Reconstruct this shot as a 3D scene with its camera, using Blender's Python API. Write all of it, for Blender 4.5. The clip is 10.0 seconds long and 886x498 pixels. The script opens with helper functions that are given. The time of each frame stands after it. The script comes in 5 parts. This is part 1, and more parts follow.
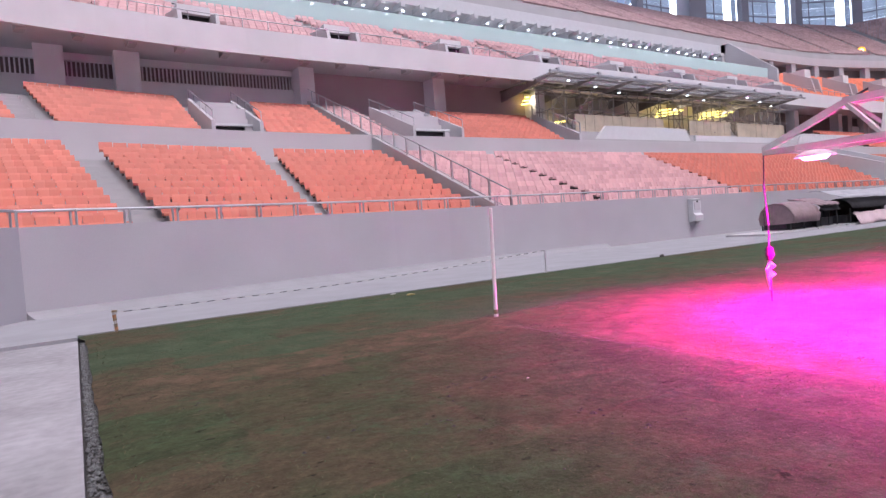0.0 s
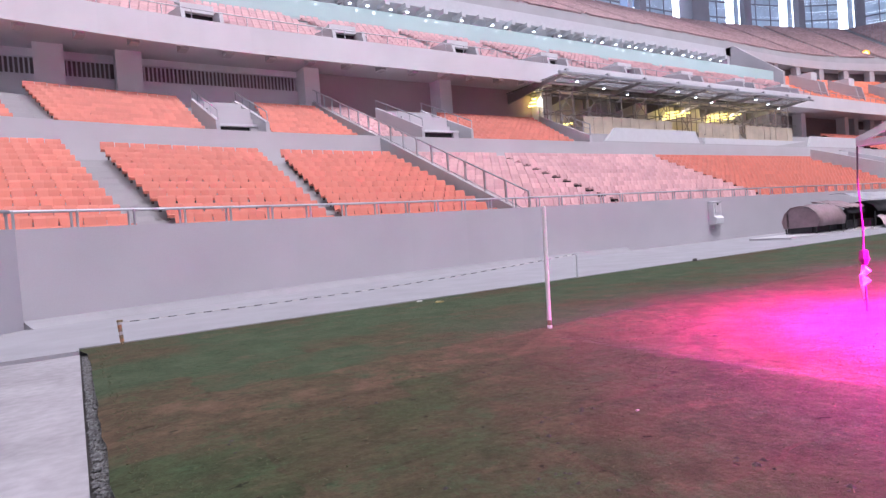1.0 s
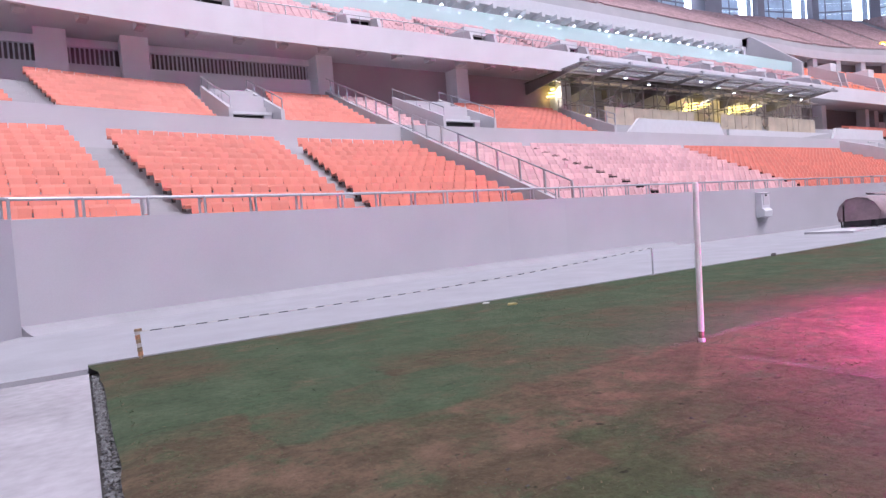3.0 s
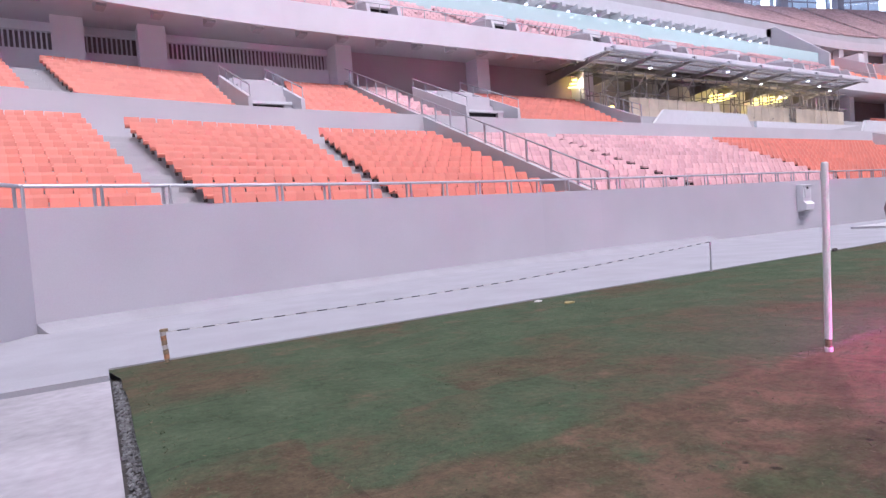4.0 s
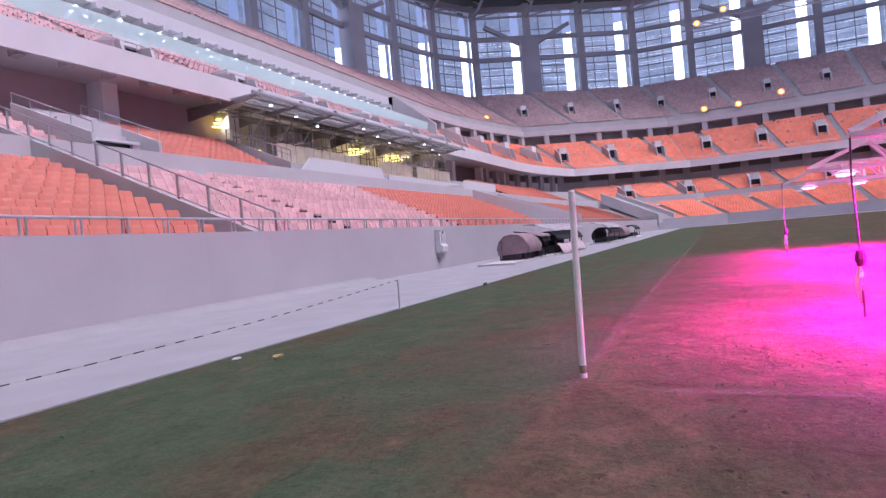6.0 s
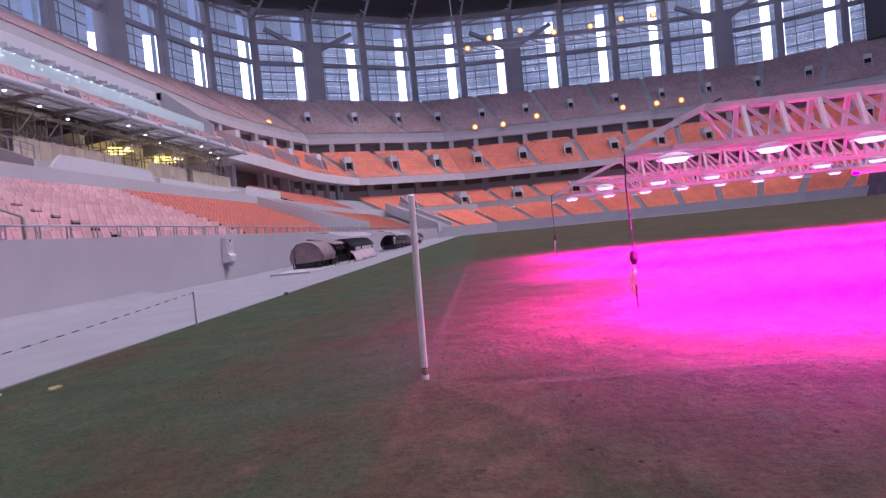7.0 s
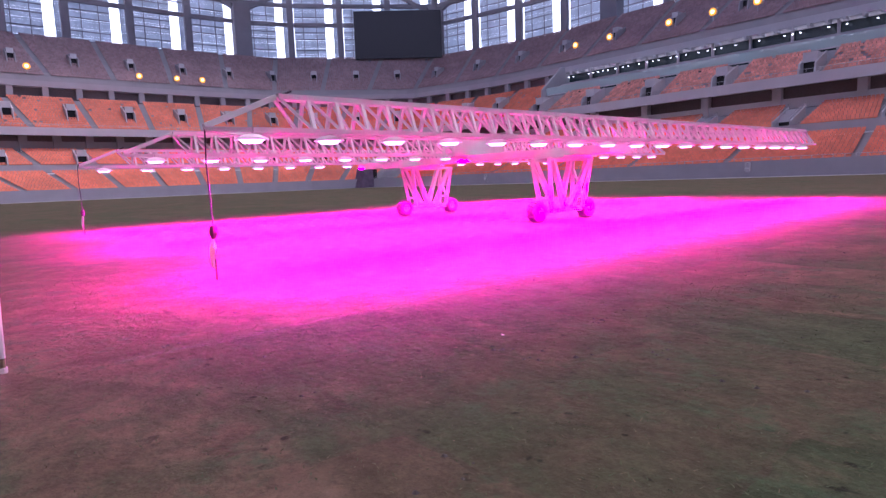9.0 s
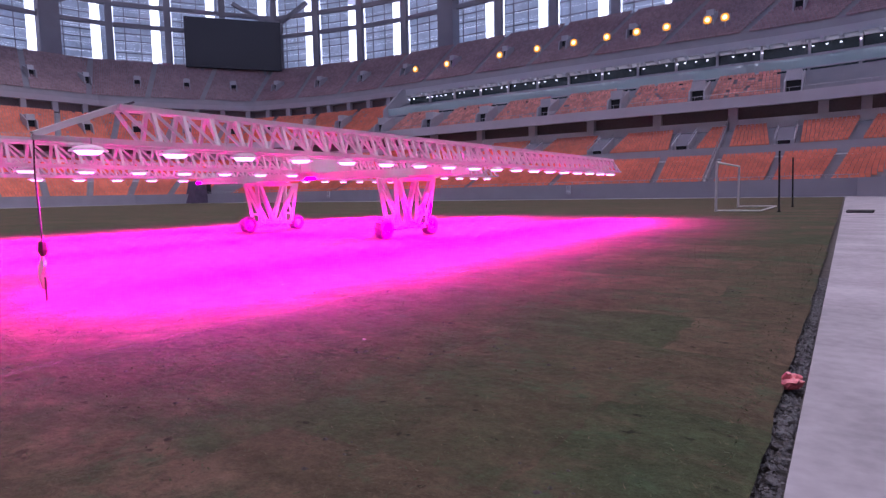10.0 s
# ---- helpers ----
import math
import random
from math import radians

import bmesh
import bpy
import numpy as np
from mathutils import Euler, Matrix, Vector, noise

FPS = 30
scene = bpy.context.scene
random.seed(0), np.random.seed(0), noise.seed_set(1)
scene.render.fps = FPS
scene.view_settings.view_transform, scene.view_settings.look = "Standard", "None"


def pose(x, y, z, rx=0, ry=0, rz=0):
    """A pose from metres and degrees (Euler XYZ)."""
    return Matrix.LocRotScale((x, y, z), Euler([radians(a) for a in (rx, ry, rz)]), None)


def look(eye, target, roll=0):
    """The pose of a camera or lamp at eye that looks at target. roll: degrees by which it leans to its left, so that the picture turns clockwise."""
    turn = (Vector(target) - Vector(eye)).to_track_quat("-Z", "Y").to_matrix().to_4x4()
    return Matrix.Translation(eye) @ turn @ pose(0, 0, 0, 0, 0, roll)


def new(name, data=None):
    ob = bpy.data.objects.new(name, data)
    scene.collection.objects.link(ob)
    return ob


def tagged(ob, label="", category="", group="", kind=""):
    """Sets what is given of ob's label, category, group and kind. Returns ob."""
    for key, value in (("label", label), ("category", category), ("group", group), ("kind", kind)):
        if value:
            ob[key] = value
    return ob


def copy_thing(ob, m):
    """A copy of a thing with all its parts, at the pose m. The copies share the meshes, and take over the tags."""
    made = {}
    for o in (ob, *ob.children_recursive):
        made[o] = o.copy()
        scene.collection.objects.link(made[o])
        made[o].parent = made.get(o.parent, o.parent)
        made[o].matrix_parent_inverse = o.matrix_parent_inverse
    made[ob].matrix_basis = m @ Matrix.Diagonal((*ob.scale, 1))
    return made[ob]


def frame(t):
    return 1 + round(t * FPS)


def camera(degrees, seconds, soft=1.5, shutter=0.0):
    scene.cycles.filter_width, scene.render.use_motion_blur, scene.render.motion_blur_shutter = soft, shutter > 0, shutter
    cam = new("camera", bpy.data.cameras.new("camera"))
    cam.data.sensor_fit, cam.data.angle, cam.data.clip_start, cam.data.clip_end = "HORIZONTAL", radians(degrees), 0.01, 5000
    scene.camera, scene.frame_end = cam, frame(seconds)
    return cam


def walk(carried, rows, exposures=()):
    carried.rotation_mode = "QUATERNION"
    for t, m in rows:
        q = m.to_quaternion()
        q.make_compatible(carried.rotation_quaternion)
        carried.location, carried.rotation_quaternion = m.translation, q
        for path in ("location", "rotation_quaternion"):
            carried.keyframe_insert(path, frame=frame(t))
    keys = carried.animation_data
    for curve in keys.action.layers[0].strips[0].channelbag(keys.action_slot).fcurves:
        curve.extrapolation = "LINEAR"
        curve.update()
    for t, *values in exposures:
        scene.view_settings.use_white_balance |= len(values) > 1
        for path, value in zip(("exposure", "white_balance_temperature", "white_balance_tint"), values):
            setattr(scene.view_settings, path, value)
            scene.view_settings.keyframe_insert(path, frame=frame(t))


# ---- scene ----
cam = camera(74.0, 10.0, soft=1.35)
EXPOSURE = [(0, 0.76, 5850, 16), (1.5, 1.01, 5650, 17), (3, 1.07, 5600, 17), (5, 1.13, 5600, 19), (5.5, 1.05, 5600, 21), (6, 0.72, 5600, 27), (7.5, 0.30, 5600, 33), (8.5, 0.66, 5600, 34), (10, 0.25, 5600, 34)]
PATH = [
    (0, (-4.907, -6.565, 1.253), (-3.845, -4.871, 1.19), -4.4),
    (0.5, (-4.896, -6.029, 1.229), (-3.827, -4.339, 1.184), -4.5),
    (1, (-4.939, -5.498, 1.26), (-3.874, -3.806, 1.211), -4.4),
    (1.5, (-4.997, -5.001, 1.242), (-3.928, -3.312, 1.161), -4.3),
    (2, (-4.972, -4.465, 1.238), (-3.893, -2.782, 1.17), -4.7),
    (2.5, (-5.005, -3.96, 1.256), (-3.934, -2.272, 1.183), -4.6),
    (3, (-4.972, -3.461, 1.24), (-3.915, -1.764, 1.18), -4.5),
    (3.2, (-4.978, -3.241, 1.25), (-3.957, -1.522, 1.19), -4.4),
    (4.3, (-4.995, -2.202, 1.218), (-3.975, -0.484, 1.14), -4.3),
    (4.5, (-4.965, -2.013, 1.21), (-3.904, -0.319, 1.155), -4.0),
    (5, (-4.935, -1.622, 1.195), (-3.702, -0.048, 1.15), -4.8),
    (5.5, (-4.904, -1.32, 1.207), (-3.428, 0.028, 1.139), -4.7),
    (6, (-4.732, -1.065, 1.181), (-2.92, -0.218, 1.162), -5.2),
    (6.2, (-4.727, -0.979, 1.191), (-2.858, -0.266, 1.151), -5.5),
    (7.3, (-4.794, -0.486, 1.188), (-2.797, -0.538, 1.114), -5.5),
    (7.5, (-4.864, -0.422, 1.176), (-2.874, -0.599, 1.07), -5.3),
    (8, (-4.937, -0.232, 1.146), (-3.046, -0.832, 0.89), -3.9),
    (8.5, (-4.904, -0.026, 1.175), (-3.198, -1.048, 0.958), -2.7),
    (9, (-4.911, 0.194, 1.188), (-3.393, -1.087, 0.953), -2.2),
    (9.5, (-5.015, 0.408, 1.201), (-3.672, -1.063, 1.02), -1.3),
    (10, (-5.119, 0.62, 1.197), (-3.991, -1.021, 1.007), -1.1),
]
walk(cam, [(t, look(eye, aim, roll)) for t, eye, aim, roll in PATH], EXPOSURE)

# ---- world and light ----
world = bpy.data.worlds.new("world")
scene.world = world
world.use_nodes = True
wn = world.node_tree.nodes
sky = wn.new("ShaderNodeTexSky")
sky.sky_type, sky.sun_disc = "NISHITA", False
sky.sun_elevation, sky.sun_rotation = radians(67), radians(180)
sky.dust_density, sky.air_density = 6.0, 0.6
sky.ozone_density = 0.4
world.node_tree.links.new(sky.outputs[0], wn["Background"].inputs[0])
wn["Background"].inputs[1].default_value = 0.15
sun_data = bpy.data.lights.new("sun", "SUN")
sun_data.energy, sun_data.angle, sun_data.color = 0.45, radians(80), (1, 0.97, 0.95)
sun = new("sun", sun_data)
sun.matrix_basis = look((0, 0, 100), (12, 10, 0))


GROW_POWER = 26500


# ---- materials ----
def material(name, color, rough=0.8, metal=0.0, vary=0.12, scale=3.0, bump=0.0, emit=0.0, alpha=1.0, fine=40.0, per_object=0.0, island=0.0):
    m = bpy.data.materials.new(name)
    m.use_nodes = True
    nt = m.node_tree
    p = nt.nodes["Principled BSDF"]
    p.inputs["Roughness"].default_value, p.inputs["Metallic"].default_value = rough, metal
    geo = nt.nodes.new("ShaderNodeNewGeometry")
    big, small = nt.nodes.new("ShaderNodeTexNoise"), nt.nodes.new("ShaderNodeTexNoise")
    for tex, s, d in ((big, scale, 6), (small, fine, 4)):
        tex.inputs["Scale"].default_value, tex.inputs["Detail"].default_value = s, d
        nt.links.new(geo.outputs["Position"], tex.inputs["Vector"])
    add = nt.nodes.new("ShaderNodeMath")
    add.operation = "MULTIPLY_ADD"
    nt.links.new(small.outputs[0], add.inputs[0])
    add.inputs[1].default_value = 0.5
    nt.links.new(big.outputs[0], add.inputs[2])
    ramp = nt.nodes.new("ShaderNodeMapRange")
    ramp.inputs[1].default_value, ramp.inputs[2].default_value = 0.5, 1.0
    ramp.inputs[3].default_value, ramp.inputs[4].default_value = 1 - vary, 1 + vary
    nt.links.new(add.outputs[0], ramp.inputs[0])
    last = ramp.outputs[0]
    if per_object:
        info = nt.nodes.new("ShaderNodeObjectInfo")
        r2 = nt.nodes.new("ShaderNodeMapRange")
        r2.inputs[3].default_value, r2.inputs[4].default_value = 1 - per_object, 1 + per_object
        nt.links.new(info.outputs["Random"], r2.inputs[0])
        mul = nt.nodes.new("ShaderNodeMath")
        mul.operation = "MULTIPLY"
        nt.links.new(last, mul.inputs[0])
        nt.links.new(r2.outputs[0], mul.inputs[1])
        last = mul.outputs[0]
    if island:
        r3 = nt.nodes.new("ShaderNodeMapRange")
        r3.inputs[3].default_value, r3.inputs[4].default_value = 1 - island, 1 + island
        nt.links.new(geo.outputs["Random Per Island"], r3.inputs[0])
        mul = nt.nodes.new("ShaderNodeMath")
        mul.operation = "MULTIPLY"
        nt.links.new(last, mul.inputs[0])
        nt.links.new(r3.outputs[0], mul.inputs[1])
        last = mul.outputs[0]
    mix = nt.nodes.new("ShaderNodeVectorMath")
    mix.operation = "SCALE"
    mix.inputs[0].default_value = color
    nt.links.new(last, mix.inputs["Scale"])
    nt.links.new(mix.outputs[0], p.inputs["Base Color"])
    if bump:
        b = nt.nodes.new("ShaderNodeBump")
        b.inputs["Strength"].default_value, b.inputs["Distance"].default_value = bump, 0.02
        nt.links.new(add.outputs[0], b.inputs["Height"])
        nt.links.new(b.outputs[0], p.inputs["Normal"])
    if emit:
        p.inputs["Emission Color"].default_value = (*color, 1)
        p.inputs["Emission Strength"].default_value = emit
    if alpha < 1:
        p.inputs["Alpha"].default_value = alpha
    return m


CONCRETE = material("concrete", (0.42, 0.41, 0.425), 0.85, vary=0.08, scale=0.4, bump=0.1)
APRON = material("apron concrete", (0.255, 0.25, 0.272), 0.9, vary=0.10, scale=1.1, bump=0.15)
STAINED = material("stained concrete", (0.265, 0.25, 0.268), 0.9, vary=0.30, scale=0.9, bump=0.12, fine=9.0)
PAINT = material("wall paint", (0.47, 0.45, 0.475), 0.7, vary=0.05, scale=0.5)
FASCIA = material("fascia paint", (0.62, 0.60, 0.63), 0.7, vary=0.05, scale=0.5)
FRONT = material("front wall paint", (0.39, 0.375, 0.405), 0.7, vary=0.06, scale=0.5)
# dark tone stands in for the unlit depth behind openings
UNLIT_BACK = material("unlit opening back", (0.26, 0.215, 0.225), 0.9)
ORANGE = material("orange plastic", (0.53, 0.165, 0.115), 0.5, vary=0.08, scale=0.3, per_object=0.07, island=0.09)
PINK = material("dust sheeted plastic", (0.54, 0.325, 0.33), 0.45, vary=0.10, scale=0.3, island=0.14)
STEEL = material("galvanised steel", (0.45, 0.45, 0.48), 0.4, 0.7)
WHITE = material("white paint", (0.55, 0.55, 0.57), 0.5, vary=0.04)
# paler than PAINT to make up for bounce light missing under the soffit
BACKPAINT = material("lifted back wall paint", (0.80, 0.775, 0.81), 0.75, vary=0.05, scale=0.4)
BLACK = material("black rubber", (0.02, 0.02, 0.022), 0.7)
ROOF = material("roof", (0.03, 0.035, 0.045), 0.8)


PURPLE = material("dark purple tarpaulin", (0.14, 0.10, 0.15), 0.6, vary=0.25, scale=1.2, bump=0.4, fine=6.0)
GLAZING = material("dark glazing", (0.03, 0.05, 0.055), 0.15)
HOOD = material("pale hood concrete", (0.62, 0.61, 0.63), 0.8, vary=0.08, scale=0.6)
RECESS = material("recess wall", (0.47, 0.365, 0.385), 0.85, vary=0.08, scale=0.3)
LOUNGE = material("lounge wall", (0.74, 0.68, 0.66), 0.85, vary=0.06, scale=0.3)
FACADE = material("facade concrete", (0.30, 0.29, 0.33), 0.8, vary=0.1, scale=0.2)
CLADDING = material("cladding slat", (0.52, 0.55, 0.60), 0.5, vary=0.45, scale=0.22, fine=1.4)
_nt = CLADDING.node_tree
_tr, _mx = _nt.nodes.new("ShaderNodeBsdfTranslucent"), _nt.nodes.new("ShaderNodeMixShader")
_tr.inputs[0].default_value = (0.66, 0.74, 0.82, 1)
_mx.inputs[0].default_value = 0.5
_nt.links.new(_nt.nodes["Principled BSDF"].outputs[0], _mx.inputs[1])
_nt.links.new(_tr.outputs[0], _mx.inputs[2])
_nt.links.new(_mx.outputs[0], _nt.nodes["Material Output"].inputs[0])
SOIL = material("damp soil", (0.045, 0.04, 0.038), 0.95, vary=0.5, scale=6, bump=0.8)
STONE = material("crushed stone", (0.12, 0.12, 0.125), 0.9, vary=0.6, scale=14)
BRACKET = material("dark seat bracket", (0.05, 0.03, 0.03), 0.6)
CANOPY = material("grey canopy glass", (0.34, 0.35, 0.37), 0.25, vary=0.25, scale=0.6, alpha=0.5)
PLYWOOD = material("plywood", (0.60, 0.51, 0.39), 0.8, vary=0.2, scale=0.7)
SCAFFOLD = material("scaffold tube", (0.30, 0.27, 0.27), 0.5, 0.5)
TARP = material("brown tarpaulin", (0.23, 0.16, 0.175), 0.55, vary=0.2, scale=2.0, bump=0.5, fine=9.0)
FILM = material("clear plastic film", (0.50, 0.49, 0.53), 0.3, vary=0.25, scale=1.5, alpha=0.55)
PINKFILM = material("pale pink film", (0.52, 0.40, 0.43), 0.4, vary=0.2, scale=1.5, bump=0.3)
DARKTARP = material("black netting", (0.02, 0.018, 0.022), 0.8, vary=0.5, scale=4.0)
ALU = material("rig white aluminium", (0.72, 0.70, 0.71), 0.4, 0.1, vary=0.06)
TYRE = material("tyre rubber", (0.05, 0.045, 0.05), 0.8, vary=0.2, scale=8)
POLEPAINT = material("white pole plastic", (0.74, 0.72, 0.72), 0.45, vary=0.1, scale=5)
YELLOW = material("yellow tape", (0.30, 0.25, 0.10), 0.5, vary=0.2, scale=12)
BROWNWRAP = material("worn wrapped tape", (0.22, 0.16, 0.10), 0.7, vary=0.6, scale=25)
WRAP = material("faded orange tape", (0.34, 0.17, 0.09), 0.6, vary=0.4, scale=25)
BAG = material("pink plastic film", (0.62, 0.15, 0.17), 0.35, vary=0.3, scale=20)
TAPE_PALE = material("pale tape", (0.42, 0.40, 0.40), 0.5)
PAPER = material("white paper litter", (0.75, 0.75, 0.72), 0.8)
CABLE = material("dark cable", (0.06, 0.03, 0.05), 0.5)
SCREENM = material("dark screen", (0.012, 0.008, 0.02), 0.35)
# ORANGE made brighter and paler; haze over the far stands is in the colour
FAR_ORANGE = material("hazed far orange plastic", (0.86, 0.27, 0.16), 0.5, vary=0.15, scale=0.15, island=0.10)
GREY_SEAT = material("dust grey plastic", (0.42, 0.285, 0.29), 0.6, vary=0.15, scale=0.15, island=0.15)
# pale from film, and lifted further to brighten the dim south stand
SOUTH_SEAT = material("brightened filmed orange plastic", (0.80, 0.36, 0.28), 0.5, vary=0.2, scale=0.4, island=0.2)


def glass(name, tint, see):
    m = bpy.data.materials.new(name)
    m.use_nodes = True
    p = m.node_tree.nodes["Principled BSDF"]
    p.inputs["Base Color"].default_value = (*tint, 1)
    p.inputs["Roughness"].default_value = 0.12
    p.inputs["Alpha"].default_value = see
    return m


GLASS = glass("balustrade glass", (0.66, 0.85, 0.84), 0.52)


def emitter(name, color, strength):
    m = bpy.data.materials.new(name)
    m.use_nodes = True
    p = m.node_tree.nodes["Principled BSDF"]
    p.inputs["Base Color"].default_value = (*color, 1)
    p.inputs["Emission Color"].default_value = (*color, 1)
    p.inputs["Emission Strength"].default_value = strength
    return m


WARM = emitter("warm flood lamp", (1.0, 0.62, 0.22), 2.6)
# orange emission that draws the halo round each flood lamp
AMBER = emitter("amber flood halo", (1.0, 0.40, 0.03), 0.75)
COOL = emitter("white downlight", (0.9, 0.97, 1.0), 3.0)
SIGN = emitter("yellow strip light", (1.0, 0.80, 0.16), 2.4)
GROW = emitter("magenta grow lamp", (1.0, 0.42, 0.95), 3.2)


def turf():
    """Short worn turf: green and dried brown patches, seams of laid strips, small dark scars, lamp red in the corner.
    """
    m = bpy.data.materials.new("turf")
    m.use_nodes = True
    nt = m.node_tree
    p = nt.nodes["Principled BSDF"]
    p.inputs["Roughness"].default_value = 0.95
    p.inputs["Specular IOR Level"].default_value = 0.1
    geo = nt.nodes.new("ShaderNodeNewGeometry")

    def tex(scale, detail, stretch=(1, 1, 1), rough=0.6):
        mp = nt.nodes.new("ShaderNodeMapping")
        mp.inputs["Scale"].default_value = stretch
        nt.links.new(geo.outputs["Position"], mp.inputs["Vector"])
        n = nt.nodes.new("ShaderNodeTexNoise")
        n.inputs["Scale"].default_value, n.inputs["Detail"].default_value, n.inputs["Roughness"].default_value = scale, detail, rough
        nt.links.new(mp.outputs[0], n.inputs["Vector"])
        return n.outputs[0]

    def span(x, a, b, lo=0.0, hi=1.0):
        r = nt.nodes.new("ShaderNodeMapRange")
        r.inputs[1].default_value, r.inputs[2].default_value, r.inputs[3].default_value, r.inputs[4].default_value = a, b, lo, hi
        nt.links.new(x, r.inputs[0])
        return r.outputs[0]

    def blend(f, a, b):
        x = nt.nodes.new("ShaderNodeMix")
        x.data_type = "RGBA"
        nt.links.new(f, x.inputs[0])
        for k, c in ((6, a), (7, b)):
            if isinstance(c, tuple):
                x.inputs[k].default_value = (*c, 1)
            else:
                nt.links.new(c, x.inputs[k])
        return x.outputs[2]

    green = blend(span(tex(2.2, 5), 0.35, 0.65), (0.042, 0.060, 0.034), (0.066, 0.088, 0.052))
    olive = blend(span(tex(2.9, 5), 0.35, 0.65), (0.034, 0.043, 0.022), (0.056, 0.066, 0.034))
    brown = blend(span(tex(3.5, 6), 0.35, 0.65), (0.058, 0.045, 0.028), (0.086, 0.066, 0.042))
    tan = blend(span(tex(2.6, 6), 0.35, 0.65), (0.068, 0.048, 0.031), (0.135, 0.093, 0.064))
    strips = nt.nodes.new("ShaderNodeTexBrick")
    for k, value in (("Color1", (1, 1, 1, 1)), ("Color2", (0, 0, 0, 1)), ("Mortar", (0.5, 0.5, 0.5, 1)), ("Scale", 1.0), ("Mortar Size", 0.018), ("Brick Width", 2.6), ("Row Height", 1.25)):
        strips.inputs[k].default_value = value
    warp = nt.nodes.new("ShaderNodeVectorMath")
    warp.operation = "MULTIPLY_ADD"
    wob = nt.nodes.new("ShaderNodeTexNoise")
    wob.inputs["Scale"].default_value = 2.5
    nt.links.new(geo.outputs["Position"], wob.inputs["Vector"])
    nt.links.new(wob.outputs[1], warp.inputs[0])
    warp.inputs[1].default_value = (0.22, 0.22, 0)
    nt.links.new(geo.outputs["Position"], warp.inputs[2])
    nt.links.new(warp.outputs[0], strips.inputs["Vector"])
    sep = nt.nodes.new("ShaderNodeSeparateXYZ")
    nt.links.new(warp.outputs[0], sep.inputs[0])
    px, py = sep.outputs[0], sep.outputs[1]

    def calc(op, x, y):
        n = nt.nodes.new("ShaderNodeMath")
        n.operation = op
        for k, q in ((0, x), (1, y)):
            if isinstance(q, (int, float)):
                n.inputs[k].default_value = q
            else:
                nt.links.new(q, n.inputs[k])
        return n.outputs[0]

    tone = span(strips.outputs[0], 0.0, 1.0, -0.10, 0.10)
    patch = calc("ADD", tex(0.55, 7, (1, 1, 1), 0.65), tone)
    # the margin beyond the touch line stays green; inside it the turf has been scraped and dried
    outside = span(py, 0.14, 0.32)
    worn = calc("SUBTRACT", patch, calc("MULTIPLY", outside, 0.12))
    green = blend(outside, olive, green)
    c = blend(span(worn, 0.40, 0.53), green, brown)
    # a dried sod strip runs behind the goal line
    strip = calc("MULTIPLY", calc("MULTIPLY", span(py, -0.86, -0.74), span(py, 0.16, 0.24, 1, 0)), span(px, -0.3, -0.2, 1, 0))
    # the corner is dried too, with the grow lamps' red put into its tan
    corner = calc("MULTIPLY", calc("MULTIPLY", span(px, -0.34, -0.22), span(py, 0.12, 0.24, 1, 0)), span(px, 1.5, 9.0, 0.8, 0.3))
    dry_ruddy = calc("MAXIMUM", calc("MAXIMUM", strip, corner), span(tex(1.3, 7, (1, 1.6, 1), 0.7), 0.53, 0.66, 0, 0.8))
    sod = calc("MULTIPLY", span(strips.outputs[0], 0.70, 0.76, 0, 0.75), span(py, -2.2, -1.4, 1, 0))
    dry_ruddy = calc("MAXIMUM", dry_ruddy, sod)
    c = blend(calc("MULTIPLY", dry_ruddy, span(tex(1.7, 6), 0.40, 0.58, 0.15, 1.0)), c, tan)
    seam = calc("MULTIPLY", strips.outputs[1], span(tex(1.9, 3), 0.5, 0.62, 0, 0.35))
    c = blend(seam, c, (0.014, 0.013, 0.009))
    pit = calc("MULTIPLY", span(tex(6.0, 3), 0.655, 0.70, 0, 0.8), span(py, -0.7, 0.3, 1, 0.05))
    c = blend(pit, c, (0.012, 0.011, 0.008))
    tuft = calc("MULTIPLY", span(tex(3.2, 6, (1, 1, 1), 0.7), 0.50, 0.66, 0, 0.8), span(tex(0.9, 4), 0.42, 0.58))
    c = blend(tuft, c, (0.048, 0.080, 0.042))
    straw = calc("MULTIPLY", span(tex(11.0, 6, (1, 1, 1), 0.75), 0.56, 0.70), span(tex(1.3, 4), 0.45, 0.62, 0.05, 0.45))
    c = blend(straw, c, (0.15, 0.105, 0.065))
    fine = tex(48, 5, (1, 1, 1), 0.75)
    v = nt.nodes.new("ShaderNodeVectorMath")
    v.operation = "SCALE"
    nt.links.new(c, v.inputs[0])
    nt.links.new(span(calc("ADD", fine, calc("MULTIPLY", tex(15, 4), 0.8)), 0.62, 1.18, 0.64, 1.22), v.inputs["Scale"])
    nt.links.new(v.outputs[0], p.inputs["Base Color"])
    b = nt.nodes.new("ShaderNodeBump")
    b.inputs["Strength"].default_value, b.inputs["Distance"].default_value = 0.7, 0.03
    mixed = nt.nodes.new("ShaderNodeMath")
    mixed.operation = "MULTIPLY_ADD"
    nt.links.new(fine, mixed.inputs[0])
    mixed.inputs[1].default_value = 0.4
    nt.links.new(tex(14, 5), mixed.inputs[2])
    nt.links.new(mixed.outputs[0], b.inputs["Height"])
    nt.links.new(b.outputs[0], p.inputs["Normal"])
    return m


GRASS = turf()


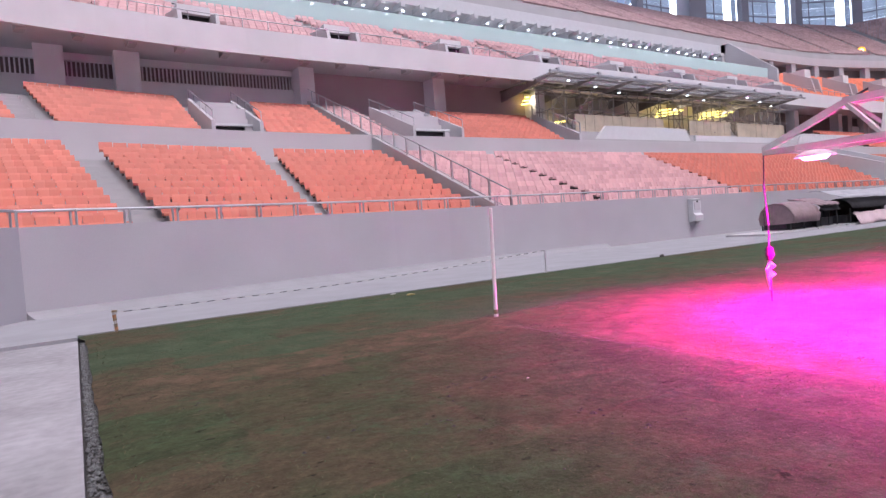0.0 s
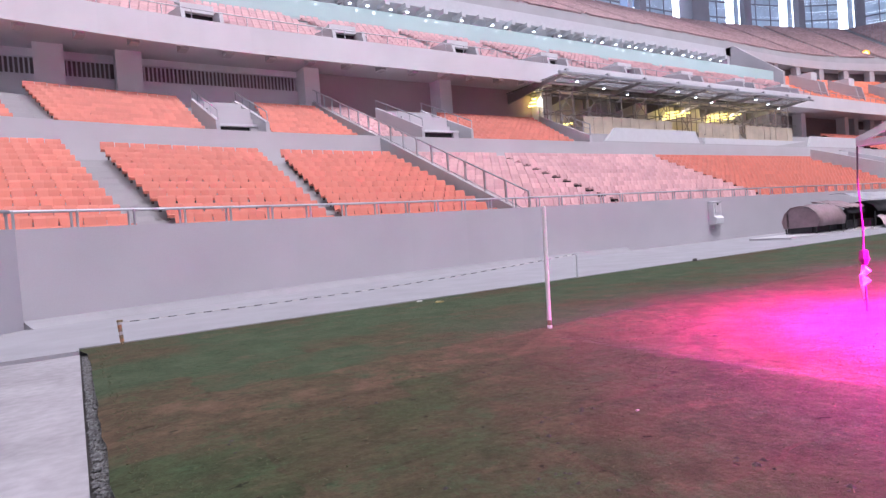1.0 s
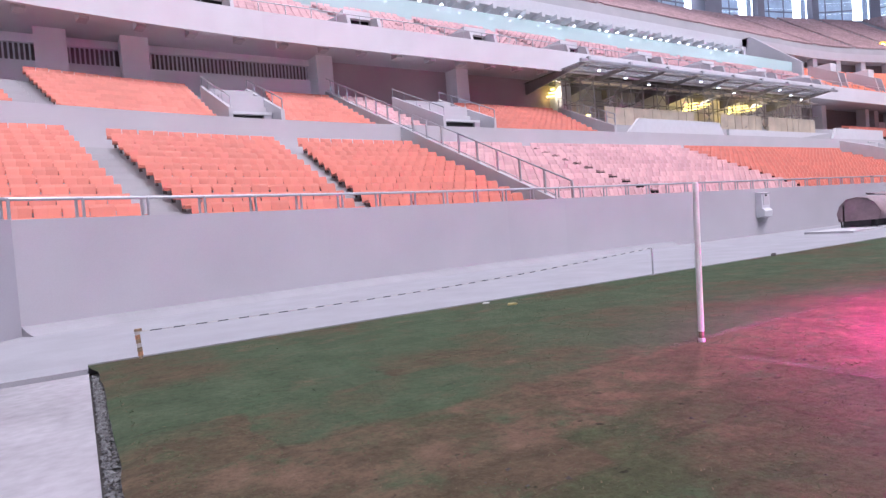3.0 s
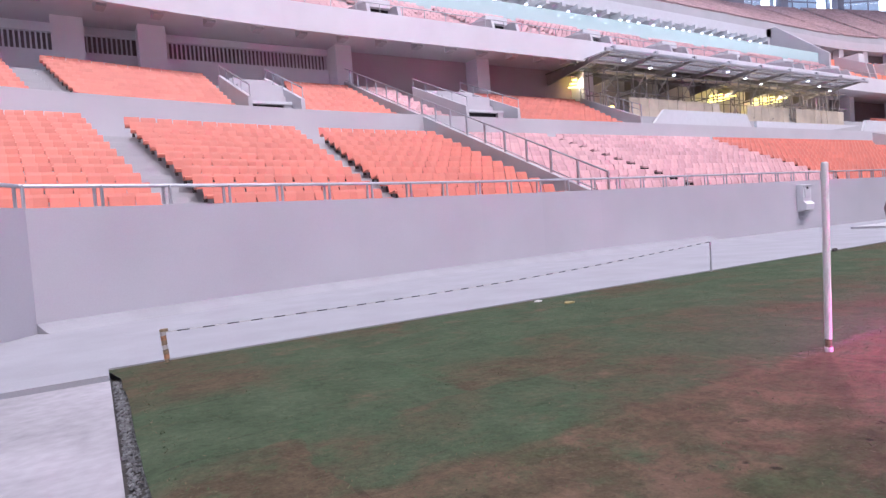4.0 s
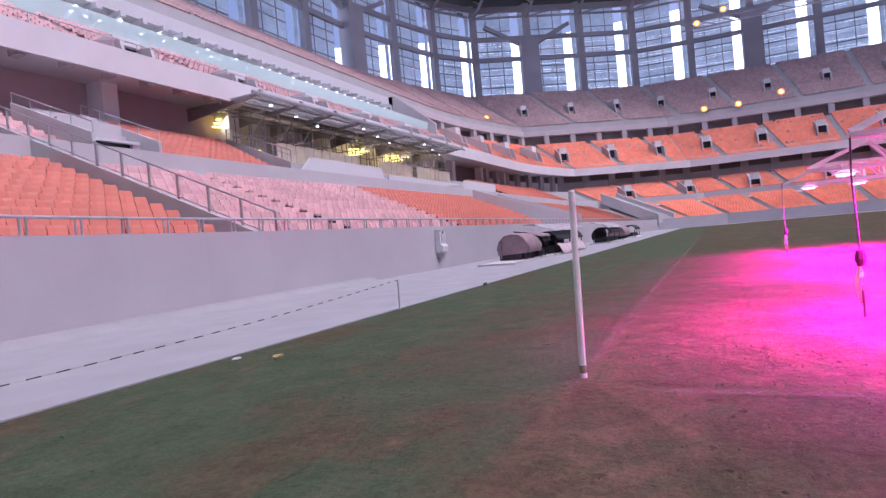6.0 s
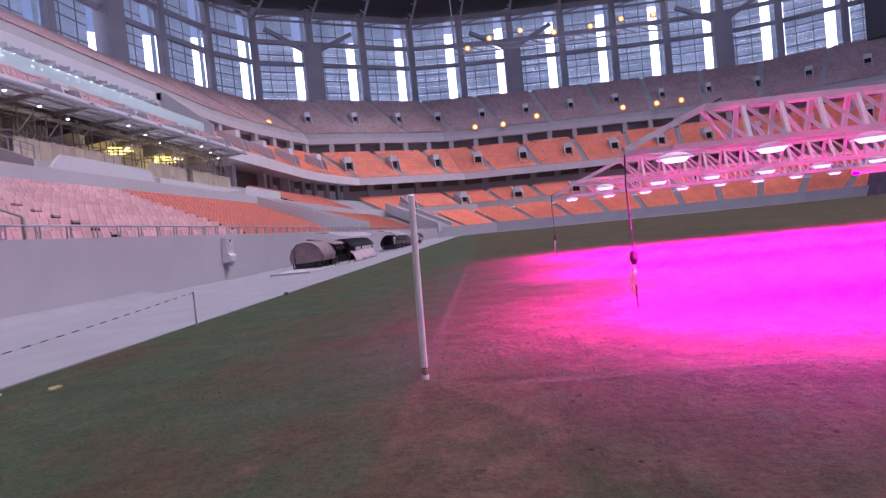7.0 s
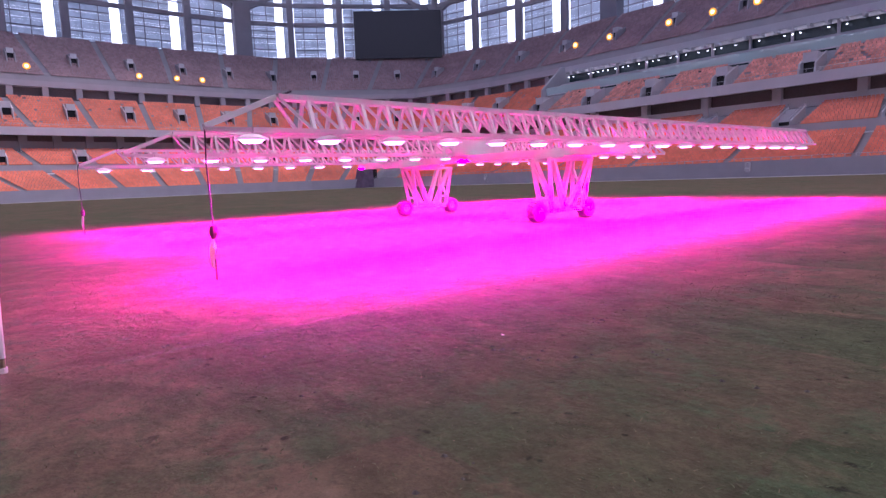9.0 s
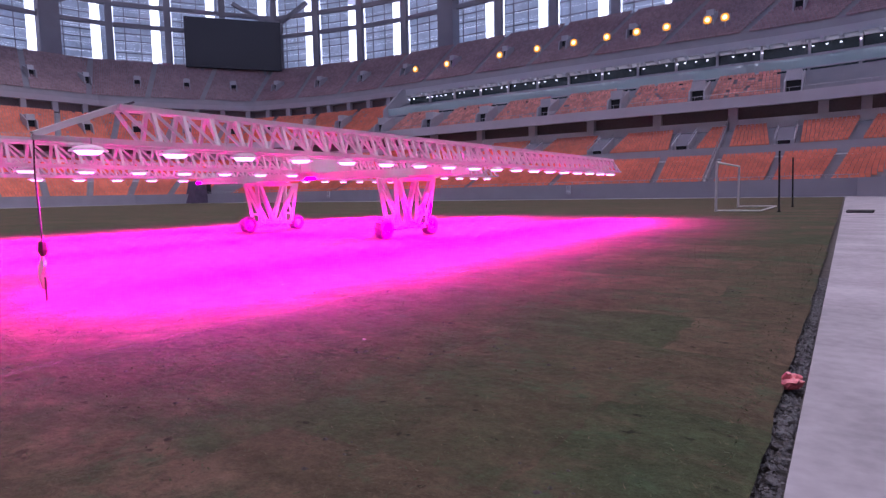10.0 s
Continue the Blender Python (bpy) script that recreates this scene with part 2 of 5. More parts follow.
def blade_material():
    """Single blades from dull green to straw, each with its own tone."""
    m = bpy.data.materials.new("grass blade")
    m.use_nodes = True
    nt = m.node_tree
    p = nt.nodes["Principled BSDF"]
    p.inputs["Roughness"].default_value = 0.8
    p.inputs["Specular IOR Level"].default_value = 0.15
    geo = nt.nodes.new("ShaderNodeNewGeometry")
    ramp = nt.nodes.new("ShaderNodeValToRGB")
    ramp.color_ramp.elements[0].color = (0.050, 0.068, 0.036, 1)
    ramp.color_ramp.elements[1].color = (0.125, 0.096, 0.064, 1)
    mid = ramp.color_ramp.elements.new(0.55)
    mid.color = (0.070, 0.088, 0.046, 1)
    nt.links.new(geo.outputs["Random Per Island"], ramp.inputs[0])
    nt.links.new(ramp.outputs[0], p.inputs["Base Color"])
    return m


BLADE = blade_material()


def faded(name, color, lo, hi):
    """Paint worn into patches."""
    m = material(name, color, 0.8)
    nt = m.node_tree
    geo = nt.nodes.new("ShaderNodeNewGeometry")
    n = nt.nodes.new("ShaderNodeTexNoise")
    n.inputs["Scale"].default_value, n.inputs["Detail"].default_value = 6, 6
    nt.links.new(geo.outputs["Position"], n.inputs["Vector"])
    r = nt.nodes.new("ShaderNodeMapRange")
    r.inputs[1].default_value, r.inputs[2].default_value, r.inputs[4].default_value = lo, hi, 0.06
    nt.links.new(n.outputs[0], r.inputs[0])
    nt.links.new(r.outputs[0], nt.nodes["Principled BSDF"].inputs["Alpha"])
    return m


LINE = faded("worn line paint", (0.42, 0.36, 0.33), 0.25, 0.6)


# ---- small builders ----
def obj(name, verts, faces, mat, parent=None, label="", smooth=False):
    me = bpy.data.meshes.new(name)
    me.from_pydata(verts, [], faces)
    me.materials.append(mat)
    me.update()
    if smooth:
        me.shade_smooth()
    ob = new(name, me)
    if parent is not None:
        ob.parent = parent
    if label:
        ob["label"] = label
    return ob


BOXF = [(0, 1, 3, 2), (4, 6, 7, 5), (0, 4, 5, 1), (2, 3, 7, 6), (0, 2, 6, 4), (1, 5, 7, 3)]


class Mesh:
    """Collects boxes, bars and tubes into one mesh."""

    def __init__(self):
        self.v, self.f = [], []

    def add(self, verts, faces):
        n = len(self.v)
        self.v += [tuple(p) for p in verts]
        self.f += [tuple(i + n for i in q) for q in faces]
        return self

    def box(self, x0, y0, z0, x1, y1, z1):
        return self.add([(x, y, z) for x in (x0, x1) for y in (y0, y1) for z in (z0, z1)], BOXF)

    def tube(self, a, b, r, n=8, r2=None):
        a, b = Vector(a), Vector(b)
        q = (b - a).to_track_quat("Z", "Y")
        r2 = r if r2 is None else r2
        ring = [Vector((math.cos(2 * math.pi * (i + 0.5) / n), math.sin(2 * math.pi * (i + 0.5) / n), 0)) for i in range(n)]
        vs = [a + q @ (p * r) for p in ring] + [b + q @ (p * r2) for p in ring]
        fs = [(i, (i + 1) % n, n + (i + 1) % n, n + i) for i in range(n)] + [tuple(range(n))[::-1], tuple(range(n, 2 * n))]
        return self.add(vs, fs)

    def path(self, pts, r, n=8):
        """One continuous tube through the points."""
        P = [Vector(p) for p in pts]
        vs, fs = [], []
        for i, p in enumerate(P):
            d = (P[min(i + 1, len(P) - 1)] - P[max(i - 1, 0)]).normalized()
            side = Vector((-d.y, d.x, 0)).normalized()
            up = side.cross(d) * -1
            vs += [p + side * (r * math.cos(2 * math.pi * k / n)) + up * (r * math.sin(2 * math.pi * k / n)) for k in range(n)]
        for i in range(len(P) - 1):
            fs += [(i * n + k, i * n + (k + 1) % n, (i + 1) * n + (k + 1) % n, (i + 1) * n + k) for k in range(n)]
        fs += [tuple(range(n))[::-1], tuple(range((len(P) - 1) * n, len(P) * n))]
        return self.add(vs, fs)

    def bar(self, a, b, w, h=None):
        """A square bar from a to b."""
        return self.tube(a, b, w * 0.7071, 4, (h or w) * 0.7071)

    def make(self, name, mat, parent=None, label="", smooth=False):
        return obj(name, self.v, self.f, mat, parent, label, smooth)


def thing(name, label, category, group="", at=(0, 0, 0)):
    e = new(name)
    e.location = at
    return tagged(e, label, category, group)


# ---- plan of the bowl ----
def bow(u, length, depth, run):
    """How far a side's front wall bows outward at u along it."""
    k = min(u, length - u) / run
    return depth * (1 - (1 - min(k, 1)) ** 2)


def plan_curve():
    pts = []
    n = 48
    for i in range(n + 1):                       # north side, west to east
        u = 58.4 * (1 - math.cos(math.pi * i / n))
        pts.append((-5.85 + u, 8.75 + bow(u, 116.7, 1.95, 15.0)))
    for i in range(1, 7):                        # north-east corner
        k = i / 7
        pts.append((110.85 * (1 - k) ** 2 + 2 * k * (1 - k) * 114 + 118 * k * k, 8.75 * (1 - k) ** 2 + 2 * k * (1 - k) * 4 - 3 * k * k))
    for i in range(15):                          # east end
        u = 62.0 * i / 14
        pts.append((118 + bow(u, 62, 1.0, 20.0), -3 - u))
    half = list(pts)
    for i in range(6, 0, -1):                    # south-east corner mirrors the north-east one
        k = i / 7
        x = 110.85 * (1 - k) ** 2 + 2 * k * (1 - k) * 114 + 118 * k * k
        y = 8.75 * (1 - k) ** 2 + 2 * k * (1 - k) * 4 - 3 * k * k
        half.append((x, -68 - y))
    return half + [(105 - x, -68 - y) for x, y in half]


PLAN = plan_curve()
HALF = len(PLAN) // 2
NORTH = range(0, 49)
EAST = range(48, HALF + 1)
SOUTH = range(HALF, HALF + 49)
WEST = range(HALF + 48, 2 * HALF + 1)
# the long sides' galleries stop short of the east corners, where the end terrace swings round
NORTH_G, EAST_G, SOUTH_G = range(0, 33), range(32, HALF + 16), range(HALF + 15, HALF + 49)


def normals(pts):
    found = []
    for i, p in enumerate(pts):
        a, b, p = Vector(pts[i - 1]), Vector(pts[(i + 1) % len(pts)]), Vector(p)
        n1, n2 = (p - a).normalized(), (b - p).normalized()
        n1, n2 = Vector((-n1.y, n1.x)), Vector((-n2.y, n2.x))
        m = (n1 + n2).normalized()
        found.append(m / max(m.dot(n1), 0.5))
    return found


NORM = normals(PLAN)


def out(i, v):
    i %= len(PLAN)
    return PLAN[i][0] + NORM[i].x * v, PLAN[i][1] + NORM[i].y * v


class Rail:
    """The plan's line at v behind the front wall, over a span, by the length along it."""

    def __init__(self, span, v):
        self.p = [Vector(out(i, v)) for i in span]
        self.s = [0.0]
        for a, b in zip(self.p, self.p[1:]):
            self.s.append(self.s[-1] + (b - a).length)
        self.length = self.s[-1]

    def at(self, s):
        k = int(np.searchsorted(self.s, s)) - 1
        k = min(max(k, 0), len(self.p) - 2)
        a, b = self.p[k], self.p[k + 1]
        w = (s - self.s[k]) / max(self.s[k + 1] - self.s[k], 1e-6)
        d = (b - a).normalized()
        return a + (b - a) * w, d                # the place and the way along; outward is to its left


def sweep(name, profile, mat, span=None):
    """A band round the bowl: the closed outline (v, z) carried along the plan."""
    idx = list(range(len(PLAN))) if span is None else list(span)
    m = len(profile)
    vs = [(*out(i, v), z) for i in idx for v, z in profile]
    fs = []
    for a in range(len(idx) if span is None else len(idx) - 1):
        b = (a + 1) % len(idx)
        for k in range(m):
            j = (k + 1) % m
            fs.append((a * m + k, b * m + k, b * m + j, a * m + j))
    if span is not None:
        fs += [tuple(range(m)), tuple(range((len(idx) - 1) * m, len(idx) * m))[::-1]]
    return tagged(obj(name, vs, fs, mat), kind="structure")


def steps(v0, z0, v1, z1, n):
    pts = []
    for i in range(n):
        v, z = v0 + (v1 - v0) * i / n, z0 + (z1 - z0) * i / n
        pts += [(v, z), (v + (v1 - v0) / n, z)]
    return pts


# the tiers: first tread (v, z), last (v, z), rows
LOWER = (1.0, 1.35, 11.0, 5.3, 13)
MIDDLE = (14.2, 6.7, 22.0, 10.2, 10)
UPPER = (21.2, 14.2, 29.0, 19.2, 10)
UPPER_END = (21.2, 14.2, 35.0, 22.6, 17)
TOP = (36.6, 27.6, 58.0, 41.0, 24)

sweep("wall_front", [(0, -0.2), (0, 2.0), (0.25, 2.0), (0.25, -0.2)], FRONT)
sweep("terrace_lower", [(0.26, 1.3)] + steps(*LOWER) + [(12.6, 5.3), (12.6, -0.5), (0.26, -0.5)], CONCRETE)
sweep("terrace_middle", [(12.61, 0), (12.61, 6.75), (12.85, 6.75), (12.85, 6.3), (14.2, 6.3)] + steps(*MIDDLE) + [(26.5, 10.2), (26.5, 0)], CONCRETE)
sweep("parapet_middle", [(12.42, 5.31), (12.42, 6.85), (12.6, 6.85), (12.6, 5.31)], PAINT)
sweep("fascia", [(20, 13.1), (20, 14.7), (20.25, 14.7), (20.25, 14.05), (27, 14.05), (27, 13.75), (20.4, 13.4), (20.25, 13.1)], FASCIA)
for nm, span in (("north", NORTH_G), ("south", SOUTH_G)):
    sweep("terrace_upper_" + nm, [(20.26, 14.06)] + steps(*UPPER) + [(38, 19.2), (38, 14.06)], CONCRETE, span)
    sweep("gallery_parapet_" + nm, [(29.3, 19.21), (29.3, 19.4), (29.5, 19.4), (29.5, 19.21)], PAINT, span)
    sweep("gallery_mid_slab_" + nm, [(34.5, 21.9), (34.5, 22.3), (38.2, 22.3), (38.2, 21.9)], CONCRETE, span)
    sweep("gallery_back_" + nm, [(37.9, 19.2), (37.9, 24.6), (38.2, 24.6), (38.2, 19.2)], GLAZING, span)
    sweep("gallery_slab_" + nm, [(36.2, 25.0), (36.2, 26.3), (39, 26.3), (39, 25.0)], WHITE, span)
for nm, span in (("east", EAST_G), ("west", WEST)):
    sweep("terrace_upper_" + nm, [(20.26, 14.06)] + steps(*UPPER_END) + [(38, 22.6), (38, 14.06)], CONCRETE, span)
    sweep("gallery_back_" + nm, [(37.6, 22.6), (37.6, 25.0), (38.0, 25.0), (38.0, 22.6)], UNLIT_BACK, span)
    sweep("gallery_slab_" + nm, [(35.5, 25.0), (35.5, 26.3), (39, 26.3), (39, 25.0)], PAINT, span)
sweep("terrace_top", [(36.4, 26.31), (36.4, 27.3), (36.6, 27.3)] + steps(*TOP) + [(63, 41), (63, 26.31)], CONCRETE)
# cross walls where the galleries of the long sides end
for i in (0, 32, HALF + 15, HALF + 48):
    a = [(*out(i, v), z) for v, z in ((28, 18), (28, 20.6), (35, 26.3), (38.4, 26.3), (38.4, 18))]
    d = (Vector(out(i + 1, 30)) - Vector(out(i - 1, 30))).normalized() * 0.5
    b = [(x + d.x, y + d.y, z) for x, y, z in a]
    w = obj("wall_gallery_end", a + b, [(0, 1, 2, 3, 4), (9, 8, 7, 6, 5)] + [(k, k + 5, (k + 1) % 5 + 5, (k + 1) % 5) for k in range(5)], PAINT)
    tagged(w, kind="structure")


def posts_along(name, span, v, z0, z1, width, depth, pitch, mat, skip=None, offset=0.0):
    """Upright piers along a line of the bowl, each an object on one shared mesh."""
    me = Mesh().box(-width / 2, -depth / 2, 0, width / 2, depth / 2, z1 - z0).make(name, mat)
    data, made = me.data, []
    bpy.data.objects.remove(me)
    r = Rail(span, v)
    n = int((r.length - offset) / pitch)
    for i in range(n + 1):
        p, d = r.at(offset + i * pitch)
        if skip and skip(p):
            continue
        ob = new(name, data)
        ob.matrix_basis = Matrix.Translation((p.x, p.y, z0)) @ Matrix.Rotation(math.atan2(d.y, d.x), 4, "Z")
        made.append(tagged(ob, kind="structure"))
    return made


# back wall of the middle concourse: piers, sills and dark openings
sweep("wall_back_end_east", [(24.6, 10.2), (24.6, 12.2), (24.9, 12.2), (24.9, 10.2)], PAINT, EAST)
sweep("wall_back_end_west", [(24.6, 10.2), (24.6, 12.2), (24.9, 12.2), (24.9, 10.2)], PAINT, list(WEST)[:-2])
sweep("wall_back_south", [(24.6, 10.2), (24.6, 11.75), (24.9, 11.75), (24.9, 10.2)], BACKPAINT, SOUTH)
# backing sheets; the shade inside the openings is put into their colour
sweep("concourse_dark", [(26.0, 10.2), (26.0, 14.0), (26.3, 14.0), (26.3, 10.2)], UNLIT_BACK, range(9, 2 * HALF - 1))
tagged(Mesh().box(-18, 36.7, 10.2, 1.9, 37.0, 14.0).make("concourse_dark_corner", UNLIT_BACK), kind="structure")
sweep("wall_back_north_end", [(24.9, 10.2), (24.9, 12.2), (25.2, 12.2), (25.2, 10.2)], BACKPAINT, range(36, 49))
posts_along("pier", range(36, 49), 24.7, 10.2, 13.9, 1.3, 0.9, 5.0, PAINT)
posts_along("pier", EAST, 24.7, 10.2, 13.9, 1.5, 0.9, 6.0, PAINT)
for x in [-6.9, -1.75] + [10.27 + 11.6 * i for i in range(8)]:
    tagged(Mesh().box(x - 0.65, -104.2, 10.2, x + 0.65, -103.0, 13.9).make("pier", BACKPAINT), kind="structure")
tagged(Mesh().box(-20, -104.5, 10.2, -7.6, -104.2, 13.9).make("wall_back_south_corner", BACKPAINT), kind="structure")
posts_along("pier", list(WEST)[:-2], 24.7, 10.2, 13.9, 1.5, 0.9, 6.0, PAINT)
posts_along("pier", EAST_G, 36.2, 22.6, 25.0, 1.2, 1.0, 6.6, PAINT)
posts_along("pier", WEST, 36.2, 22.6, 25.0, 1.2, 1.0, 6.6, PAINT)
posts_along("pier", NORTH_G, 37.3, 19.2, 25.0, 0.4, 0.5, 7.0, PAINT)
posts_along("pier", SOUTH_G, 37.3, 19.2, 25.0, 0.4, 0.5, 7.0, PAINT)
# corbels under the white slabs of the galleries and under the fascia
posts_along("corbel", NORTH_G, 36.6, 24.5, 25.02, 0.5, 1.8, 2.3, WHITE)
posts_along("corbel", SOUTH_G, 36.6, 24.5, 25.02, 0.5, 1.8, 2.6, WHITE)
posts_along("corbel", range(0, 20), 20.9, 13.05, 13.5, 0.45, 0.8, 2.6, PAINT)

# north back wall beside the corner: sill, head and piers round louvred openings
YB = 35.3
for n, (x0, x1) in enumerate(((-16.0, -5.93), (-5.93, -4.45), (-4.45, -1.9), (-1.9, -0.5), (-0.5, 9.75))):
    m = Mesh()
    if n in (1, 3):
        m.box(x0 + 0.002, YB - 1.6, 10.2, x1 - 0.002, YB + 0.3, 13.75)
    else:
        m.box(x0, YB, 10.2, x1, YB + 0.3, 12.25 if n == 4 else 11.6)
        m.box(x0, YB, 13.22, x1, YB + 0.3, 13.95)
        if n != 4:
            m.box(x0, YB + 0.004, 11.6, x1, YB + 0.3, 12.25)
    tagged(m.make("wall_back_bay", BACKPAINT), kind="structure")


def louvre(x0, x1, y, z0, z1):
    t = thing("louvre", "row of pale upright slats in a dark opening", "louvre", "louvres of the concourse wall", (x0, y, z0))
    data = None
    n = int((x1 - x0) / 0.24)
    for i in range(n):
        if data is None:
            s = Mesh().box(-0.045, -0.06, 0, 0.045, 0.06, z1 - z0).make("slat", BACKPAINT, t)
            data = s.data
        else:
            s = new("slat", data)
            s.parent = t
        s.location = (0.12 + i * 0.24, 0, 0)
    return t


louvre(-15.9, -5.96, YB + 0.16, 12.26, 13.22)
louvre(-4.44, -1.81, YB + 0.16, 12.26, 13.22)
louvre(-0.34, 9.74, YB + 0.16, 12.26, 13.22)
for x in (10.1, 21.2, 32.0):
    tagged(Mesh().box(x - 0.55, YB - 1.5, 10.2, x + 0.55, YB + 0.4, 13.75).make("pillar", BACKPAINT), kind="structure")
for x in (78, 90, 102):
    tagged(Mesh().box(x - 0.55, YB - 0.75, 10.2, x + 0.55, YB + 0.4, 13.95).make("pillar", BACKPAINT), kind="structure")
tagged(Mesh().box(10.9, YB + 0.02, 10.2, 34.0, YB + 0.3, 13.9).make("wall_recess", RECESS), kind="structure")

# bright overcast distance outside the facade
sweep("backdrop", [(330, -0.3), (330, 150), (332, 150), (332, -0.3)], emitter("overcast distance", (0.90, 0.96, 1.0), 1.5))

# ---- outer facade and roof ----
FV = 61.5
ring = Rail(range(0, 2 * HALF + 1), FV)
BAY = ring.length / 52
frame_cols, big_cols, beams, slats, rails = Mesh(), Mesh(), Mesh(), Mesh(), Mesh()


def turned_box(m, p, d, along, deep, z0, z1, shift=0.0):
    o = Vector((-d.y, d.x))
    vs = []
    for a in (-along / 2, along / 2):
        for b in (-deep / 2 + shift, deep / 2 + shift):
            q = p + d * a + o * b
            vs += [(q.x, q.y, z0), (q.x, q.y, z1)]
    m.add(vs, BOXF)


for i in range(52):
    p, d = ring.at(i * BAY)
    q, _ = ring.at((i + 1) * BAY)
    big = i % 4 == 2
    if big:
        turned_box(big_cols, p, d, 5.0, 3.4, 40.5, 57, -0.6)
        turned_box(big_cols, p, d, 1.8, 1.6, 56, 68)
        for side in (-1, 1):
            e, _ = ring.at((i + side * 0.8) * BAY)
            big_cols.bar((p.x, p.y, 55), (e.x, e.y, 61.5), 1.1)
    else:
        turned_box(frame_cols, p, d, 1.9, 1.4, 40.5, 66)
    mid, dm = (p + q) / 2, (q - p).normalized()
    for z, h in ((40.6, 0.9), (51.4, 1.2), (57.3, 1.2), (65.4, 1.6)):
        turned_box(beams, mid, dm, (q - p).length + 0.05, 0.8, z, z + h)
    # slats leave a bare strip near the middle of each bay
    full = (q - p).length
    for f0, f1 in ((0.07, 0.70), (0.86, 0.95)):
        c = p + (q - p) * ((f0 + f1) / 2)
        for k in range(40):
            z = 41.4 + k * 0.62
            turned_box(slats, c, dm, full * (f1 - f0), 0.1, z, z + 0.585 + 0.03 * math.sin(i * 3.1 + k * 1.7), 1.2)
        for f in (0.25, 0.6):
            turned_box(slats, p + (q - p) * (f0 + (f1 - f0) * f), dm, 0.16, 0.12, 41, 66, 1.35)
    for z in (44.2, 47.6, 49.8, 54.6, 60.4):
        turned_box(rails, p + (q - p) * 0.385, dm, full * 0.63, 0.14, z, z + 0.26, 1.0)
    for f in (0.25, 0.52):
        turned_box(rails, p + (q - p) * f, dm, 0.2, 0.14, 41, 66, 0.98)
tagged(frame_cols.make("facade_columns", FACADE), kind="structure")
tagged(big_cols.make("facade_main_columns", FACADE), kind="structure")
tagged(beams.make("facade_beams", FACADE), kind="structure")
tagged(rails.make("facade_rails", FACADE), kind="structure")
tagged(slats.make("facade_louvre_slats", CLADDING), "blue-grey horizontal cladding slats seen against the sky", "cladding", kind="stuff")
sweep("roof", [(66, 67), (66, 71), (34, 76), (34, 70.5)], ROOF)
truss = Mesh()
rin, rout = Rail(range(0, 2 * HALF + 1), 34.5), Rail(range(0, 2 * HALF + 1), 60)
for i in range(52):
    a, _ = rin.at(rin.length * i / 52)
    b, _ = rout.at(rout.length * i / 52)
    c, _ = rin.at(rin.length * (i + 1) / 52)
    e, _ = rout.at(rout.length * (i + 1) / 52)
    truss.bar((a.x, a.y, 68.5), (b.x, b.y, 63.5), 0.55)
    truss.bar((b.x, b.y, 63.5), (e.x, e.y, 63.5), 0.5)
    truss.bar((a.x, a.y, 68.5), (c.x, c.y, 68.5), 0.5)
    truss.bar((b.x, b.y, 63.5), (e.x, e.y, 66.9), 0.35)
    for k in range(4):
        u, w = a + (b - a) * k / 4, a + (b - a) * (k + 1) / 4
        truss.bar((u.x, u.y, 68.5 - 5 * k / 4), (w.x, w.y, 68.6), 0.3)
tagged(truss.make("roof_trusses", FACADE), kind="structure")

# ---- ground ----
tagged(Mesh().box(-900, -900, -0.9, 1000, 900, -0.3).make("ground", CONCRETE), kind="structure")
GX, GY = -4.96, 4.55
tagged(Mesh().box(-40, -110, -0.29, 140, 30, -0.10).make("subsoil", SOIL), kind="structure")
tagged(Mesh().box(-30, -100, -0.095, GX, 4.02, 0.0).make("apron_west", STAINED), kind="structure")
tagged(Mesh().box(-30, 4.045, -0.095, GX, 24, 0.02).box(GX, GY, -0.095, 140, 24, 0.02).make("apron_north_base", APRON), kind="structure")
tagged(Mesh().box(109.96, -100, -0.095, 140, 4.02, 0.0).make("apron_east", APRON), kind="structure")
tagged(Mesh().box(GX + 0.004, -100, -0.095, 109.95, -72.6, 0.0).make("apron_south", APRON), kind="structure")
tagged(Mesh().box(-6.35, 3.98, 0.0, -4.97, 4.5, 0.055).make("apron_plate", APRON), kind="structure")
# coved foot of the front wall beside the corner
idx = list(range(0, 16))
prof = [(-0.34, 0.0), (-0.20, 0.05), (-0.08, 0.12), (0.02, 0.20), (0.02, 0.0)]
sweep("wall_foot", prof, APRON, range(0, 14))


def pitch_mesh():
    """The turf: one sheet, finer and gently uneven near the corner, with a ragged west edge."""
    xs = [GX + 0.11 + 0.22 * i for i in range(80)] + [12.8 + 2.0 * i for i in range(1, 49)] + [109.96]
    ys = [GY - 0.22 * i for i in range(90)] + [GY - 19.6 - 2.0 * i for i in range(1, 29)] + [-72.6]
    vs, fs = [], []
    for j, y in enumerate(ys):
        for i, x in enumerate(xs):
            h = 0.018 * noise.noise((x * 0.9, y * 0.9, 0)) + 0.012 * noise.noise((x * 3.1, y * 3.1, 5))
            xx = x
            if i == 0:
                xx += 0.035 * noise.noise((0.3, y * 2.3, 2)) - 0.11 * max(0, 1 - (GY - y) / 0.5)
                h -= 0.02
            if j == 0:
                y2, h = y, 0.004
            else:
                y2 = y
            near = 1.0 if x < 13 and y > -16 else 0.0
            vs.append((xx, y2, h * near))
    w = len(xs)
    for j in range(len(ys) - 1):
        for i in range(w - 1):
            fs.append((j * w + i, (j + 1) * w + i, (j + 1) * w + i + 1, j * w + i + 1))
    n = len(vs)
    return tagged(obj("pitch", vs, fs, GRASS, smooth=True), "worn patchy green and brown turf pitch", "pitch", kind="structure")


pitch_mesh()

